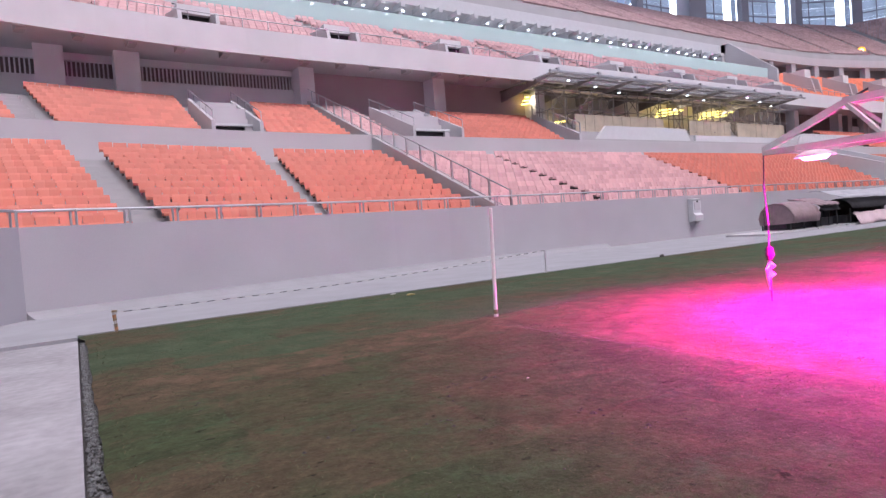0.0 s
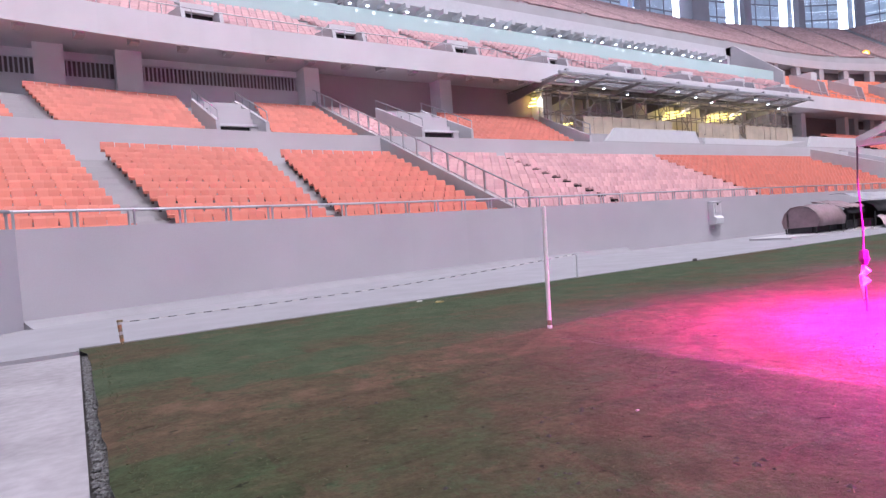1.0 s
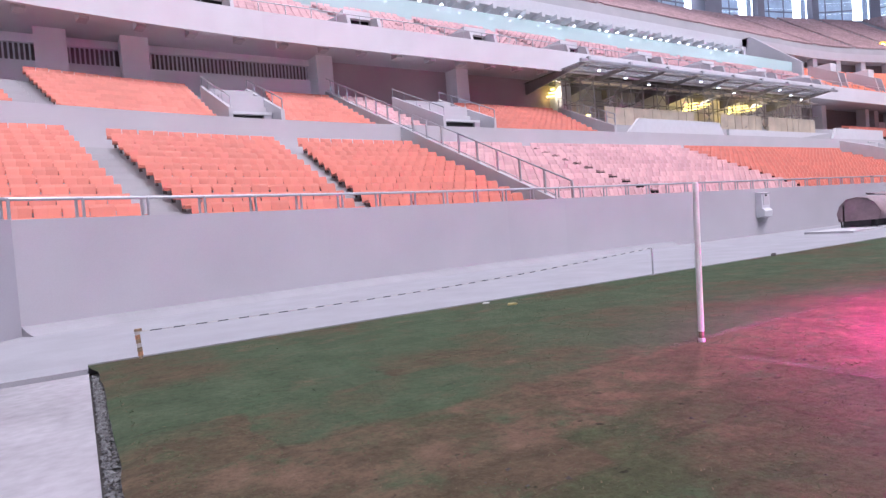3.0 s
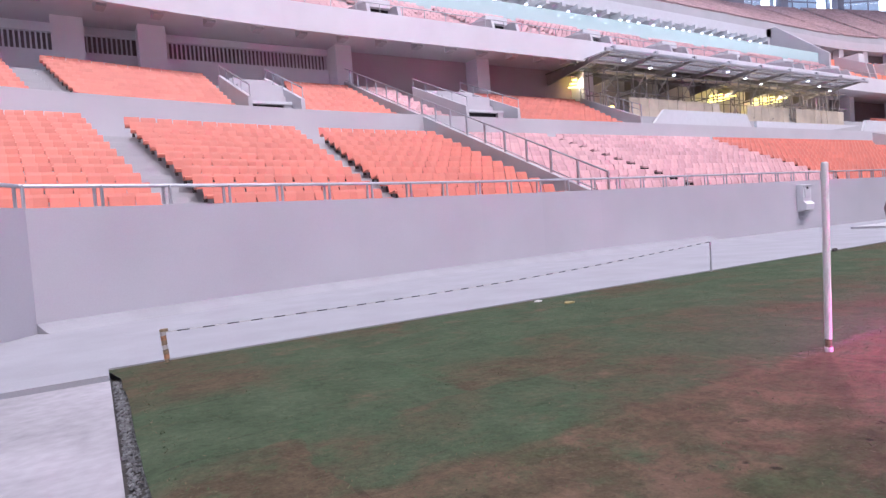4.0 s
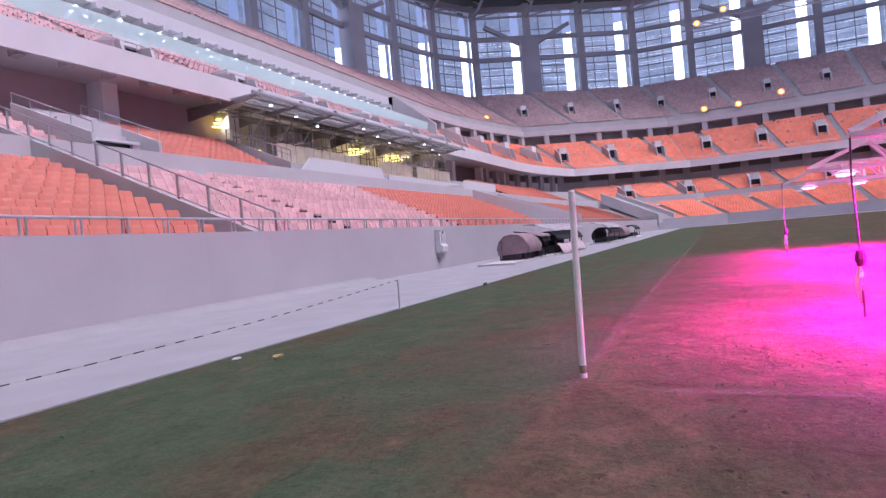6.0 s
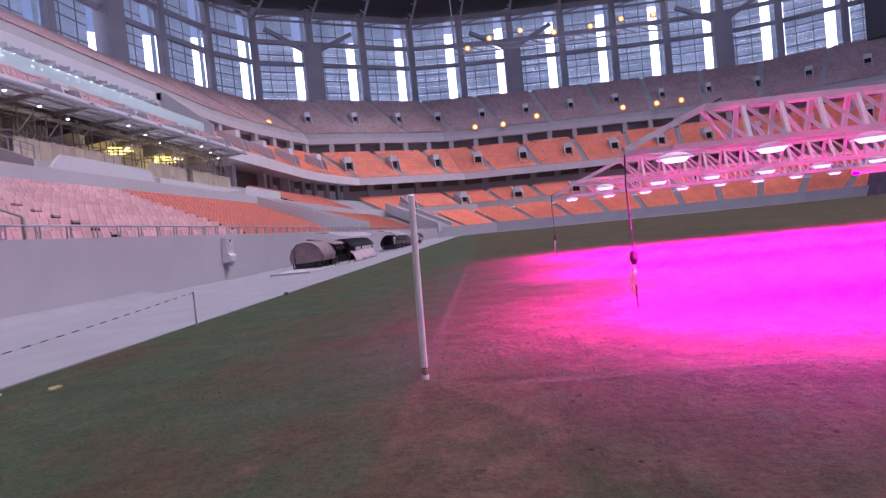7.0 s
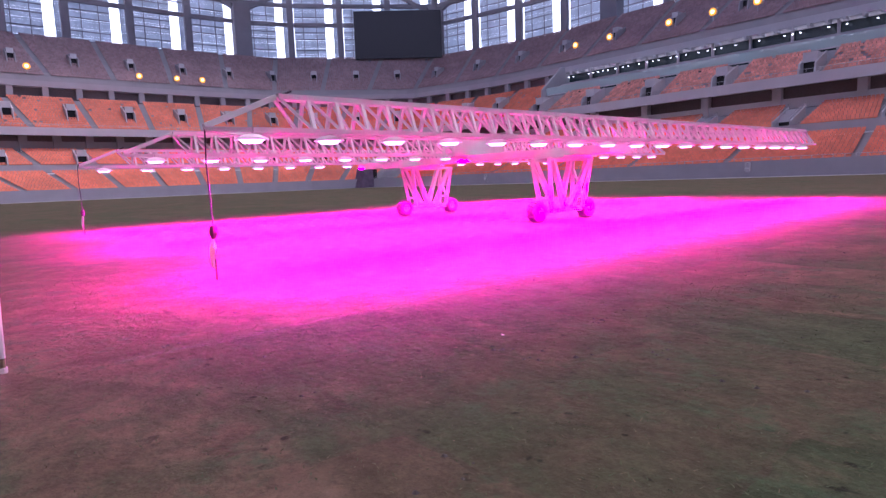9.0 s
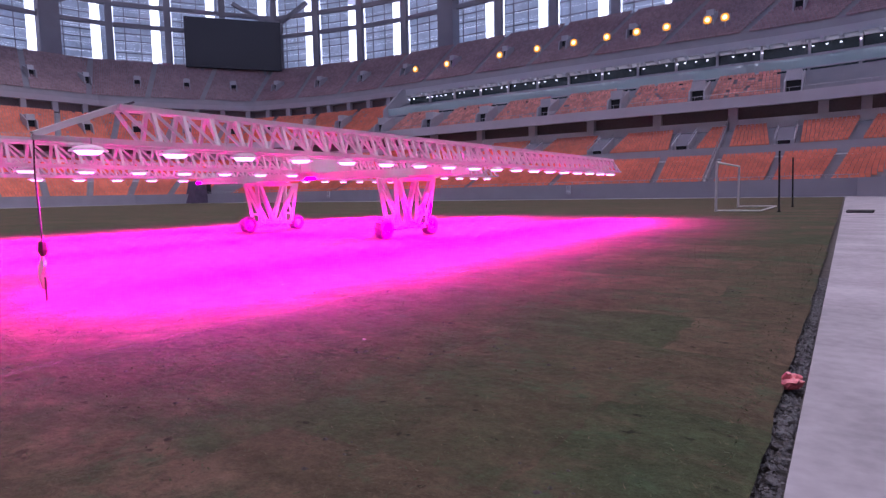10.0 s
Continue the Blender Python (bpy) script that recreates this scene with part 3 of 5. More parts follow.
# ---- seats ----
def seat_parts():
    """Backrest, pan and bracket of one seat: x across, y to the back, z up from the tread."""
    back, pan, leg = Mesh(), Mesh(), Mesh()
    w = 0.24
    # curved shell of the backrest
    rows = [(0.33, 0.40, 0.94), (0.36, 0.55, 1.0), (0.40, 0.71, 1.0), (0.43, 0.78, 0.95)]
    vs, fs = [], []
    for y, z, k in rows:
        for x, b in ((-w * k, -0.03), (0, 0.012), (w * k, -0.03)):
            vs.append((x, y + b, z))
    n = len(vs)
    vs += [(x * 0.97, y + 0.03, z - 0.004) for x, y, z in vs]
    for r in range(3):
        for c in range(2):
            a = r * 3 + c
            fs += [(a, a + 1, a + 4, a + 3), (n + a, n + a + 3, n + a + 4, n + a + 1)]
    rim = [0, 1, 2, 5, 8, 11, 10, 9, 6, 3]
    for a, b in zip(rim, rim[1:] + rim[:1]):
        fs.append((a, n + a, n + b, b))
    back.add(vs, fs)
    # pan with a turned-down front lip
    sect = [(-0.10, 0.34), (-0.11, 0.42), (-0.06, 0.45), (0.10, 0.42), (0.31, 0.41), (0.31, 0.37), (-0.05, 0.39)]
    m = len(sect)
    vs = [(x, y, z) for x in (-w, w) for y, z in sect]
    fs = [tuple(range(m)), tuple(range(m, 2 * m))[::-1]] + [(i, m + i, m + (i + 1) % m, (i + 1) % m) for i in range(m)]
    pan.add(vs, fs)
    leg.box(-0.03, 0.02, 0, 0.03, 0.30, 0.37)
    leg.box(-0.03, 0.24, 0.37, 0.03, 0.36, 0.46)
    return back, pan, leg


BACK, PAN, LEG = seat_parts()


def rows_of(x_b, x_t, tier):
    """Seats of a block of the north stand: the x range at its first and last row."""
    v0, z0, v1, z1, n = tier
    for r in range(n):
        f = r / (n - 1)
        a, b = x_b[0] + (x_t[0] - x_b[0]) * f, x_b[1] + (x_t[1] - x_b[1]) * f
        count = max(int((b - a) / 0.5), 1)
        w = (b - a) / count
        v, z = v0 + (v1 - v0) * r / n, z0 + (z1 - z0) * r / n
        for k in range(count):
            x = a + w * (k + 0.5)
            yield x, wall_y(x) + v + 0.32, z, 0.0, w / 0.5


def wall_y(x):
    u = x + 5.85
    return 8.75 + bow(min(max(u, 0), 116.7), 116.7, 1.95, 15.0) if -5.85 <= x <= 110.85 else 8.75


def rows_along(span, tier, s0, s1, skip=0.0):
    """Seats of a block elsewhere in the bowl, between two lengths along the front wall."""
    v0, z0, v1, z1, n = tier
    base = Rail(span, 0).length
    for r in range(n):
        v, z = v0 + (v1 - v0) * r / n, z0 + (z1 - z0) * r / n
        line = Rail(span, v + 0.32)
        k0, k1 = s0 / base * line.length, s1 / base * line.length
        count = max(int((k1 - k0 - 1.3) / 0.52), 1)
        for k in range(count):
            if skip and random.random() < skip:
                continue
            p, d = line.at(k0 + 0.65 + (k1 - k0 - 1.3) * (k + 0.5) / count)
            yield p.x, p.y, z, math.atan2(d.y, d.x), 1.04


def seat_stuff(name, places, mat, label, simple=False, group="seats"):
    """Many seats joined into one object."""
    if simple:
        src = Mesh().add([(-0.21, -0.06, 0.30), (0.21, -0.06, 0.30), (0.21, -0.06, 0.44), (-0.21, -0.06, 0.44),
                          (-0.22, 0.32, 0.44), (0.22, 0.32, 0.44), (0.2, 0.42, 0.8), (-0.2, 0.42, 0.8), (0.2, 0.46, 0.8), (-0.2, 0.46, 0.8), (0.22, 0.44, 0.36), (-0.22, 0.44, 0.36)],
                         [(0, 1, 2, 3), (3, 2, 5, 4), (4, 5, 6, 7), (7, 6, 8, 9), (9, 8, 10, 11)])
    else:
        src = Mesh()
        src.add(BACK.v, BACK.f)
        src.add(PAN.v, PAN.f)
        shell = len(src.f)
        src.add(LEG.v, LEG.f)
    base = np.array(src.v)
    vs, fs = [], []
    n = 0
    for x, y, z, turn, k in places:
        c, s = math.cos(turn), math.sin(turn)
        px, py = base[:, 0] * k, base[:, 1]
        vs.append(np.stack([x + px * c - py * s, y + px * s + py * c, base[:, 2] + z], 1))
        fs += [tuple(i + n for i in q) for q in src.f]
        n += len(base)
    if not vs:
        return None
    ob = obj(name, np.concatenate(vs).tolist(), fs, mat)
    if not simple:
        ob.data.materials.append(BRACKET)
        slots = np.tile(np.array([0] * shell + [1] * (len(src.f) - shell), dtype=np.int32), len(fs) // len(src.f))
        ob.data.polygons.foreach_set("material_index", slots)
    return tagged(ob, label, "seats", kind="stuff")


# seats of the two blocks nearest to the pitch corner stand as things of their own
first = None
for xb, xt in (((-2.39, 2.13), (-3.75, 2.5)), ((2.6, 8.95), (3.5, 9.4))):
    for x, y, z, turn, k in rows_of(xb, xt, LOWER):
        m = pose(x, y, z, 0, 0, random.uniform(-1.5, 1.5))
        if first is None:
            first = thing("stadium_seat", "orange moulded plastic stadium seat on the terrace", "seat", "orange seats of the lower terrace")
            BACK.make("backrest", ORANGE, first)
            PAN.make("pan", ORANGE, first)
            LEG.make("bracket", BRACKET, first, "dark steel bracket")
            first.matrix_basis = m
        else:
            copy_thing(first, m)

OL = "orange moulded plastic seats in rows on a concrete terrace"
PL = "seats dulled to pale pink under plastic film on a terrace"
FL = "orange plastic seats set in far terrace rows"
for nm, xb, xt, mat, lab in (
        ("seat_block", (-6.6, -3.5), (-13.5, -4.95), ORANGE, OL),
        ("seat_block", (9.95, 16.0), (10.5, 16.3), PINK, PL),
        ("seat_block", (16.5, 27.7), (16.9, 30.2), PINK, PL),
        ("seat_block", (28.0, 47.0), (30.5, 54.0), ORANGE, OL),
        ("seat_block", (58.0, 76.0), (59.0, 76.0), ORANGE, OL),
        ("seat_block", (77.2, 93.0), (77.2, 93.0), ORANGE, OL),
        ("seat_block", (94.2, 108.0), (94.2, 109.0), ORANGE, OL)):
    seat_stuff(nm, rows_of(xb, xt, LOWER), mat, lab, simple=xb[0] > 30)
for nm, xb, xt, mat, lab in (
        ("seat_block", (-15.0, -6.5), (-18.0, -8.0), ORANGE, OL),
        ("seat_block", (-5.0, 1.05), (-6.4, 1.0), ORANGE, OL),
        ("seat_block", (4.5, 9.45), (5.6, 9.75), ORANGE, OL),
        ("seat_block", (10.2, 12.7), (10.6, 12.7), PINK, PL),
        ("seat_block", (17.0, 26.6), (19.4, 29.2), ORANGE, OL),
        ("seat_block", (78.0, 92.5), (78.0, 92.5), ORANGE, OL),
        ("seat_block", (94.0, 108.0), (94.0, 109.0), ORANGE, OL)):
    seat_stuff(nm, rows_of(xb, xt, MIDDLE), mat, lab)


def ring_blocks(span, tier, pitch, mat, lab, skip=0.0):
    length = Rail(span, 0).length
    n = max(round(length / pitch), 1)
    for i in range(n):
        a, b = length * i / n, length * (i + 1) / n
        seat_stuff("seat_block", rows_along(span, tier, a, b, skip), mat, lab, True)


ring_blocks(EAST, LOWER, 7.6, FAR_ORANGE, FL)
ring_blocks(EAST, MIDDLE, 7.6, FAR_ORANGE, FL)
ring_blocks(EAST_G, UPPER_END, 7.6, FAR_ORANGE, FL, 0.02)
ring_blocks(EAST, TOP, 7.6, GREY_SEAT, "dusty dull red seats in rows on the top terrace")


def opposite(places, skip=0.0):
    """The same seats across the pitch: the far stand is the near one's mirror image."""
    for x, y, z, turn, k in places:
        if not skip or random.random() > skip:
            yield x, -68 - y, z, math.pi, k


for xb, xt in (((-6.6, -3.5), (-13.5, -5.2)), ((-2.39, 2.4), (-3.9, 1.9)), ((3.3, 8.95), (2.9, 9.4)), ((10.4, 16.0), (10.8, 16.8)),
               ((16.9, 30.8), (17.8, 31.0)), ((31.8, 45.6), (32, 46)), ((46.6, 60.4), (46.8, 60.6)), ((61.4, 75.2), (61.4, 75.2)), ((76.2, 90.0), (76.2, 90.0)), ((91.0, 106.0), (91.0, 107.0))):
    seat_stuff("seat_block", opposite(rows_of(xb, xt, LOWER)), FAR_ORANGE, FL, True)
for xb, xt in (((-15.0, -6.5), (-18.0, -8.0)), ((-5.0, 0.4), (-6.2, 0.5)), ((4.1, 9.2), (5.2, 9.5)), ((10.5, 13.6), (10.7, 12.9)),
               ((17.6, 26.6), (18.6, 26.0)), ((30.4, 39.6), (31.2, 39.0)), ((43.4, 52.6), (44.2, 52.0)), ((56.4, 65.6), (57.2, 65.0)), ((69.4, 78.6), (70.2, 78.0)), ((82.4, 92.0), (83.0, 91.5)), ((94.0, 107.0), (94.0, 108.0))):
    seat_stuff("seat_block", opposite(rows_of(xb, xt, MIDDLE)), FAR_ORANGE, FL, True)
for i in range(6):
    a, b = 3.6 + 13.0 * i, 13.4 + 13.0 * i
    seat_stuff("seat_block", opposite(rows_of((a, b), (a + 0.6, b - 0.3), UPPER), 0.06), SOUTH_SEAT, "filmed orange seats partly laid out on a far terrace", True)
ring_blocks(NORTH_G, UPPER, 7.3, PINK, "pale pink filmed seats in rows on the upper terrace", 0.03)
ring_blocks(range(49), TOP, 7.3, GREY_SEAT, "dusty dull red seats in rows on the top terrace")
ring_blocks(SOUTH, TOP, 9.7, GREY_SEAT, "dusty dull red seats in rows on the top terrace")


# ---- stairs, vomitories and rails of the stands ----
def aisle(xb, xt, tier, width=1.0, far=False):
    """Half-height steps up an aisle of the north stand, or of its mirror image across the pitch."""
    v0, z0, v1, z1, n = tier
    t = thing("aisle_stairs", "grey concrete stairs between seat blocks", "stairs", "aisle stairs")
    h, dp = (z1 - z0) / n / 2, (v1 - v0) / n / 2
    for r in range(1, n):
        x = xb + (xt - xb) * r / n
        y = wall_y(x) + v0 + (v1 - v0) * r / n
        z = z0 + (z1 - z0) * r / n
        y0, y1 = (-68 - y + 0.002, -68 - y + dp) if far else (y - dp, y - 0.002)
        Mesh().box(x - width / 2, y0, z - 2 * h + 0.002, x + width / 2, y1, z - h).make("step", CONCRETE, t)
    return t


for xb, xt in ((-2.95, -4.4), (2.36, 3.0), (16.25, 16.6), (27.85, 30.35)):
    aisle(xb, xt, LOWER)
for xb, xt in ((-5.7, -7.2),):
    aisle(xb, xt, MIDDLE, 0.9)
for xb, xt in ((-2.95, -4.55), (2.85, 2.4), (16.43, 17.3), (31.3, 31.5), (46.1, 46.4)):
    aisle(xb, xt, LOWER, 0.8, True)


def ring_aisles(span, tier, pitch):
    """Stairs of the far terraces, one object a terrace."""
    v0, z0, v1, z1, n = tier
    base = Rail(span, 0).length
    cnt = max(round(base / pitch), 1)
    m = Mesh()
    h, dp = (z1 - z0) / n / 2, (v1 - v0) / n / 2
    for r in range(1, n):
        line = Rail(span, v0 + (v1 - v0) * r / n - dp / 2)
        z = z0 + (z1 - z0) * r / n
        for i in range(cnt + 1):
            p, d = line.at(line.length * i / cnt)
            turned_box(m, p, d, 1.1, dp, z - 2 * h + 0.002, z - h)
    tagged(m.make("terrace_stairs", CONCRETE), "grey concrete stairs dividing a far terrace", "stairs", kind="stuff")


for sp, tr, pt in ((EAST, LOWER, 7.6), (EAST, MIDDLE, 7.6), (EAST_G, UPPER_END, 7.6)):
    ring_aisles(sp, tr, pt)


def guard_rail(name, pts, label, posts, h=0.9, mid=(0.45,), r=0.03, group="", mat=None):
    """A tube rail on posts over a line of points on the floor."""
    t = thing(name, label, "railing", group, tuple(pts[0]))
    o = Vector(pts[0])
    P = [Vector(p) - o for p in pts]
    mat = mat or STEEL
    for level in (h, *mid):
        m = Mesh().path([p + Vector((0, 0, level)) for p in P], r if level == h else r * 0.6, 6)
        m.make("top_rail" if level == h else "mid_rail", mat, t)
    total = sum((b - a).length for a, b in zip(P, P[1:]))
    for k in range(posts + 1):
        s = total * k / posts
        for a, b in zip(P, P[1:]):
            if s <= (b - a).length + 1e-6:
                q = a + (b - a).normalized() * s
                break
            s -= (b - a).length
        Mesh().bar(q, q + Vector((0, 0, h)), 0.07).make("post", mat, t)
    return t


# rail along the top of the front wall: short twin posts, one long tube
def wall_rail(i0, i1, name_label):
    pts = [Vector((*out(i, 0.12), 2.0)) for i in range(i0, i1 + 1)]
    t = thing("wall_railing", name_label, "railing", "railings on the front wall", tuple(pts[0]))
    o = pts[0]
    Mesh().path([p - o + Vector((0, 0, 0.36)) for p in pts], 0.033, 8).make("top_rail", STEEL, t)
    s, total = 0.0, sum((b - a).length for a, b in zip(pts, pts[1:]))
    data = None
    while s < total:
        rest = s
        for a, b in zip(pts, pts[1:]):
            if rest <= (b - a).length:
                break
            rest -= (b - a).length
        d = (b - a).normalized()
        q = a + d * rest - o
        if data is None:
            k = Mesh().tube((0, -0.055, 0), (0, -0.055, 0.37), 0.027, 6).tube((0, 0.055, 0), (0, 0.055, 0.37), 0.027, 6)
            k.box(-0.05, -0.08, 0, 0.05, 0.08, 0.015)
            ob = k.make("post", STEEL, t)
            data = ob.data
        else:
            ob = new("post", data)
            ob.parent = t
        ob.matrix_basis = Matrix.Translation(q) @ Matrix.Rotation(math.atan2(d.y, d.x) + 1.2, 4, "Z")
        s += 1.12
    return t


wall_rail(0, 48, "grey steel tube railing along the top of the stand wall")
wall_rail(HALF * 2 - 4, HALF * 2, "grey steel tube railing along the corner wall")
wall_rail(HALF, HALF + 48, "grey steel tube railing along the far stand wall")

# partition with railing that climbs the terrace between orange and pale seats
part_pts = []
for y in (10.95, 17.0, 23.0, 29.0, 34.4):
    part_pts.append((9.28 + 0.035 * (y - 10.7), y, 1.72 + 0.412 * (y - 10.9)))
vs = []
for x, y, z in part_pts:
    vs += [(x - 0.11, y, z - 1.9), (x + 0.11, y, z - 1.9), (x + 0.11, y, z), (x - 0.11, y, z)]
n = len(part_pts)
fs = [(0, 1, 2, 3), tuple(range(4 * n - 4, 4 * n))[::-1]]
for i in range(n - 1):
    for k in range(4):
        fs.append((4 * i + k, 4 * i + 4 + k, 4 * i + 4 + (k + 1) % 4, 4 * i + (k + 1) % 4))
tagged(obj("partition_wall", vs, fs, CONCRETE), kind="structure")
tagged(obj("partition_wall_far", [(x + 0.6, -68 - y, z) for x, y, z in vs], [q[::-1] for q in fs], CONCRETE), kind="structure")
guard_rail("stair_railing", part_pts, "grey steel railing climbing the terrace partition", 17, 0.85, (0.1,))
guard_rail("stair_railing", [(x + 0.6, -68 - y, z) for x, y, z in part_pts], "grey steel railing climbing the far terrace partition", 17, 0.85, (0.1,))


def vomitory(x0, x1, yf, yb, zf, zb, floor, label):
    """An entrance through the middle terrace: two sloping side walls with rails, head slab and dark mouth."""
    t = thing("vomitory", label, "entrance", "terrace entrances", ((x0 + x1) / 2, yf, floor))
    o = Vector(t.location)
    for x in (x0, x1):
        p = [(x, yf, floor - 1), (x, yf, zf), (x, yb, zb), (x, yb, floor - 1)]
        a = [Vector(q) - o - Vector((0.09, 0, 0)) for q in p]
        b = [Vector(q) - o + Vector((0.09, 0, 0)) for q in p]
        obj("side_wall", [tuple(q) for q in a + b], [(0, 1, 2, 3), (7, 6, 5, 4), (0, 4, 5, 1), (1, 5, 6, 2), (2, 6, 7, 3), (3, 7, 4, 0)], PAINT, t)
        r = Mesh()
        f, g = Vector((x, yf, zf)) - o, Vector((x, yb, zb)) - o
        r.tube(f + Vector((0, 0, 0.5)), g + Vector((0, 0, 0.5)), 0.03, 6)
        for k in range(5):
            q = f + (g - f) * k / 4
            r.tube(q, q + Vector((0, 0, 0.5)), 0.025, 6)
        r.make("handrail", STEEL, t)
    w = (x1 - x0) / 2
    Mesh().box(-w + 0.35, 1.55, 0.1, w - 0.5, 1.7, 1.4).make("mouth", BLACK, t)
    Mesh().box(-w + 0.1, 1.35, 0.1, -w + 0.35, 1.7, 1.4).make("jamb_wall", PAINT, t)
    Mesh().box(w - 0.5, 1.35, 0.1, w - 0.1, 1.7, 1.4).make("jamb_wall", PAINT, t)
    Mesh().box(-w + 0.1, 1.3, 1.4, w - 0.1, 2.3, 1.53).make("head_slab", WHITE, t)
    Mesh().box(-w + 0.1, 2.3, 0.1, w - 0.1, 2.6, 2.0).make("back_wall", PAINT, t)
    Mesh().box(-w + 0.1, 2.6, 0.1, w - 0.1, 4.4, 2.6).make("upper_step", PAINT, t)
    Mesh().box(-w + 0.1, 4.4, 0.1, w - 0.1, yb - yf, 3.3).make("upper_step", PAINT, t)
    for k in range(4):
        Mesh().box(-w + 0.1, 0.1 + 0.35 * k, -0.6, w - 0.1, 0.45 + 0.35 * k, -0.45 + 0.15 * k).make("step", CONCRETE, t)
    return t


entrance = vomitory(1.4, 3.75, 23.7, 29.6, 7.5, 9.9, 6.1, "concrete terrace entrance with sloping side walls and handrails")
vomitory(12.9, 16.4, 24.0, 29.8, 7.6, 10.0, 6.2, "concrete terrace entrance beside pale filmed seats")
for x in [2.25] + [15.6 + 12.95 * i for i in range(6)]:
    copy_thing(entrance, pose(x, -68 - 23.7, 6.1, 0, 0, 180))


def hood(p, d, z, w, deep, h, kind):
    t = thing("vomitory_hood", "pale concrete entrance hood on a far terrace", "entrance", kind, (p.x, p.y, z))
    t.rotation_euler = (0, 0, math.atan2(d.y, d.x))
    a = [(-w / 2, -deep / 2, 0), (-w / 2, -deep / 2, h), (-w / 2, deep / 2, h), (-w / 2, deep / 2, 0)]
    for s in (-1, 1):
        Mesh().add([(s * w / 2 + e, y, q) for e in (-0.12, 0.12) for y, q in ((-deep * 0.7, -1.5), (-deep * 0.55, h * 0.35), (deep / 2, h * 1.15), (deep / 2, -1.5))],
                   [(0, 1, 2, 3), (7, 6, 5, 4), (0, 4, 5, 1), (1, 5, 6, 2), (2, 6, 7, 3), (3, 7, 4, 0)]).make("side_wall", PAINT, t)
    Mesh().box(-w / 2 + 0.12, -deep * 0.3, h * 0.45, w / 2 - 0.12, deep / 2, h).make("lintel", HOOD, t)
    Mesh().box(-w / 2 + 0.12, -deep * 0.2, -1.2, w / 2 - 0.12, 0.1, h * 0.45).make("mouth", BLACK, t)
    return t


def hoods(span, tier, frac, pitch, w, h, kind, start):
    v0, z0, v1, z1, n = tier
    line = Rail(span, v0 + (v1 - v0) * frac)
    s = start
    first_hood = None
    while s < line.length - 2:
        p, d = line.at(s)
        z = z0 + (z1 - z0) * frac
        if first_hood is None:
            first_hood = hood(p, d, z, w, 3.6, h, kind)
        else:
            copy_thing(first_hood, Matrix.Translation((p.x, p.y, z)) @ Matrix.Rotation(math.atan2(d.y, d.x), 4, "Z"))
        s += pitch


hoods(EAST_G, UPPER_END, 0.45, 11.4, 1.9, 2.4, "entrances of the upper end terrace", 5)
hoods(EAST, TOP, 0.36, 12.4, 1.6, 2.0, "entrances of the top end terrace", 6)
hoods(EAST, MIDDLE, 0.25, 13.5, 2.0, 2.3, "entrances of the middle end terrace", 8)
far_hood = hood(Vector((1.9, -68 - wall_y(1.9) - 23.4)), Vector((-1, 0)), 15.4, 2.2, 4.2, 2.6, "entrances of the upper far terrace")
for i in range(1, 7):
    x = 1.9 + 13.1 * i
    copy_thing(far_hood, pose(x, -68 - wall_y(x) - 23.4, 15.4, 0, 0, 180))
hoods(SOUTH, TOP, 0.36, 14.5, 1.6, 2.0, "entrances of the top far terrace", 6)
hoods(NORTH_G, UPPER, 0.25, 9.7, 2.2, 0.95, "entrances of the upper near terrace", 4)

def corner_stairs(foot, head, wide, label):
    """A broad flight up the lower corner terrace between two solid side walls."""
    t = thing("corner_stairs", label, "stairs", at=foot)
    run = Vector(head) - Vector(foot)
    along = Vector((run.x, run.y, 0)).normalized()
    side = Vector((along.y, -along.x, 0)) * (wide / 2)
    n = 22
    for k in range(n):
        a, b = run * (k / n), run * ((k + 1) / n)
        vs = [q + e + Vector((0, 0, h)) for q in (Vector((a.x, a.y, 0)), Vector((b.x, b.y, 0))) for e in (-side, side) for h in (a.z - 0.7, b.z)]
        Mesh().add(vs, BOXF).make("step", CONCRETE, t)
    for e in (-1, 1):
        o = side * e
        vs = [q + o + side.normalized() * w + Vector((0, 0, h)) for q, lo in ((Vector((0, 0, 0)), -1.2), (run, -1.2)) for w in (0.002 * e, 0.3 * e) for h in (lo, 0.95)]
        Mesh().add(vs, BOXF).make("side_wall", PAINT, t)
    return t


corner_stairs((112.6, 7.2, 2.0), (119.2, 18.4, 7.4), 4.4, "broad grey concrete stairs with solid side walls in the corner")

# glass balustrades of the galleries and tubes on the fascia
for span, nm in ((NORTH_G, "north"), (SOUTH_G, "south")):
    g = sweep("gallery_glass_" + nm, [(29.36, 19.41), (29.30, 20.95), (29.34, 20.95), (29.40, 19.41)], GLASS, span)
    g.visible_shadow = False
fr = Mesh()
for span in (NORTH, SOUTH, EAST):
    line = Rail(span, 20.12)
    k = 0.0
    while k < line.length - 1.6:
        (a, _), (b, _) = line.at(k), line.at(k + 1.6)
        fr.tube((a.x, a.y, 15.3), (b.x, b.y, 15.3), 0.035, 5)
        fr.tube((a.x, a.y, 14.7), (a.x, a.y, 15.3), 0.03, 5)
        k += 1.6
tagged(fr.make("fascia_railing", STEEL), "thin steel railing along the upper terrace front", "railing", kind="stuff")

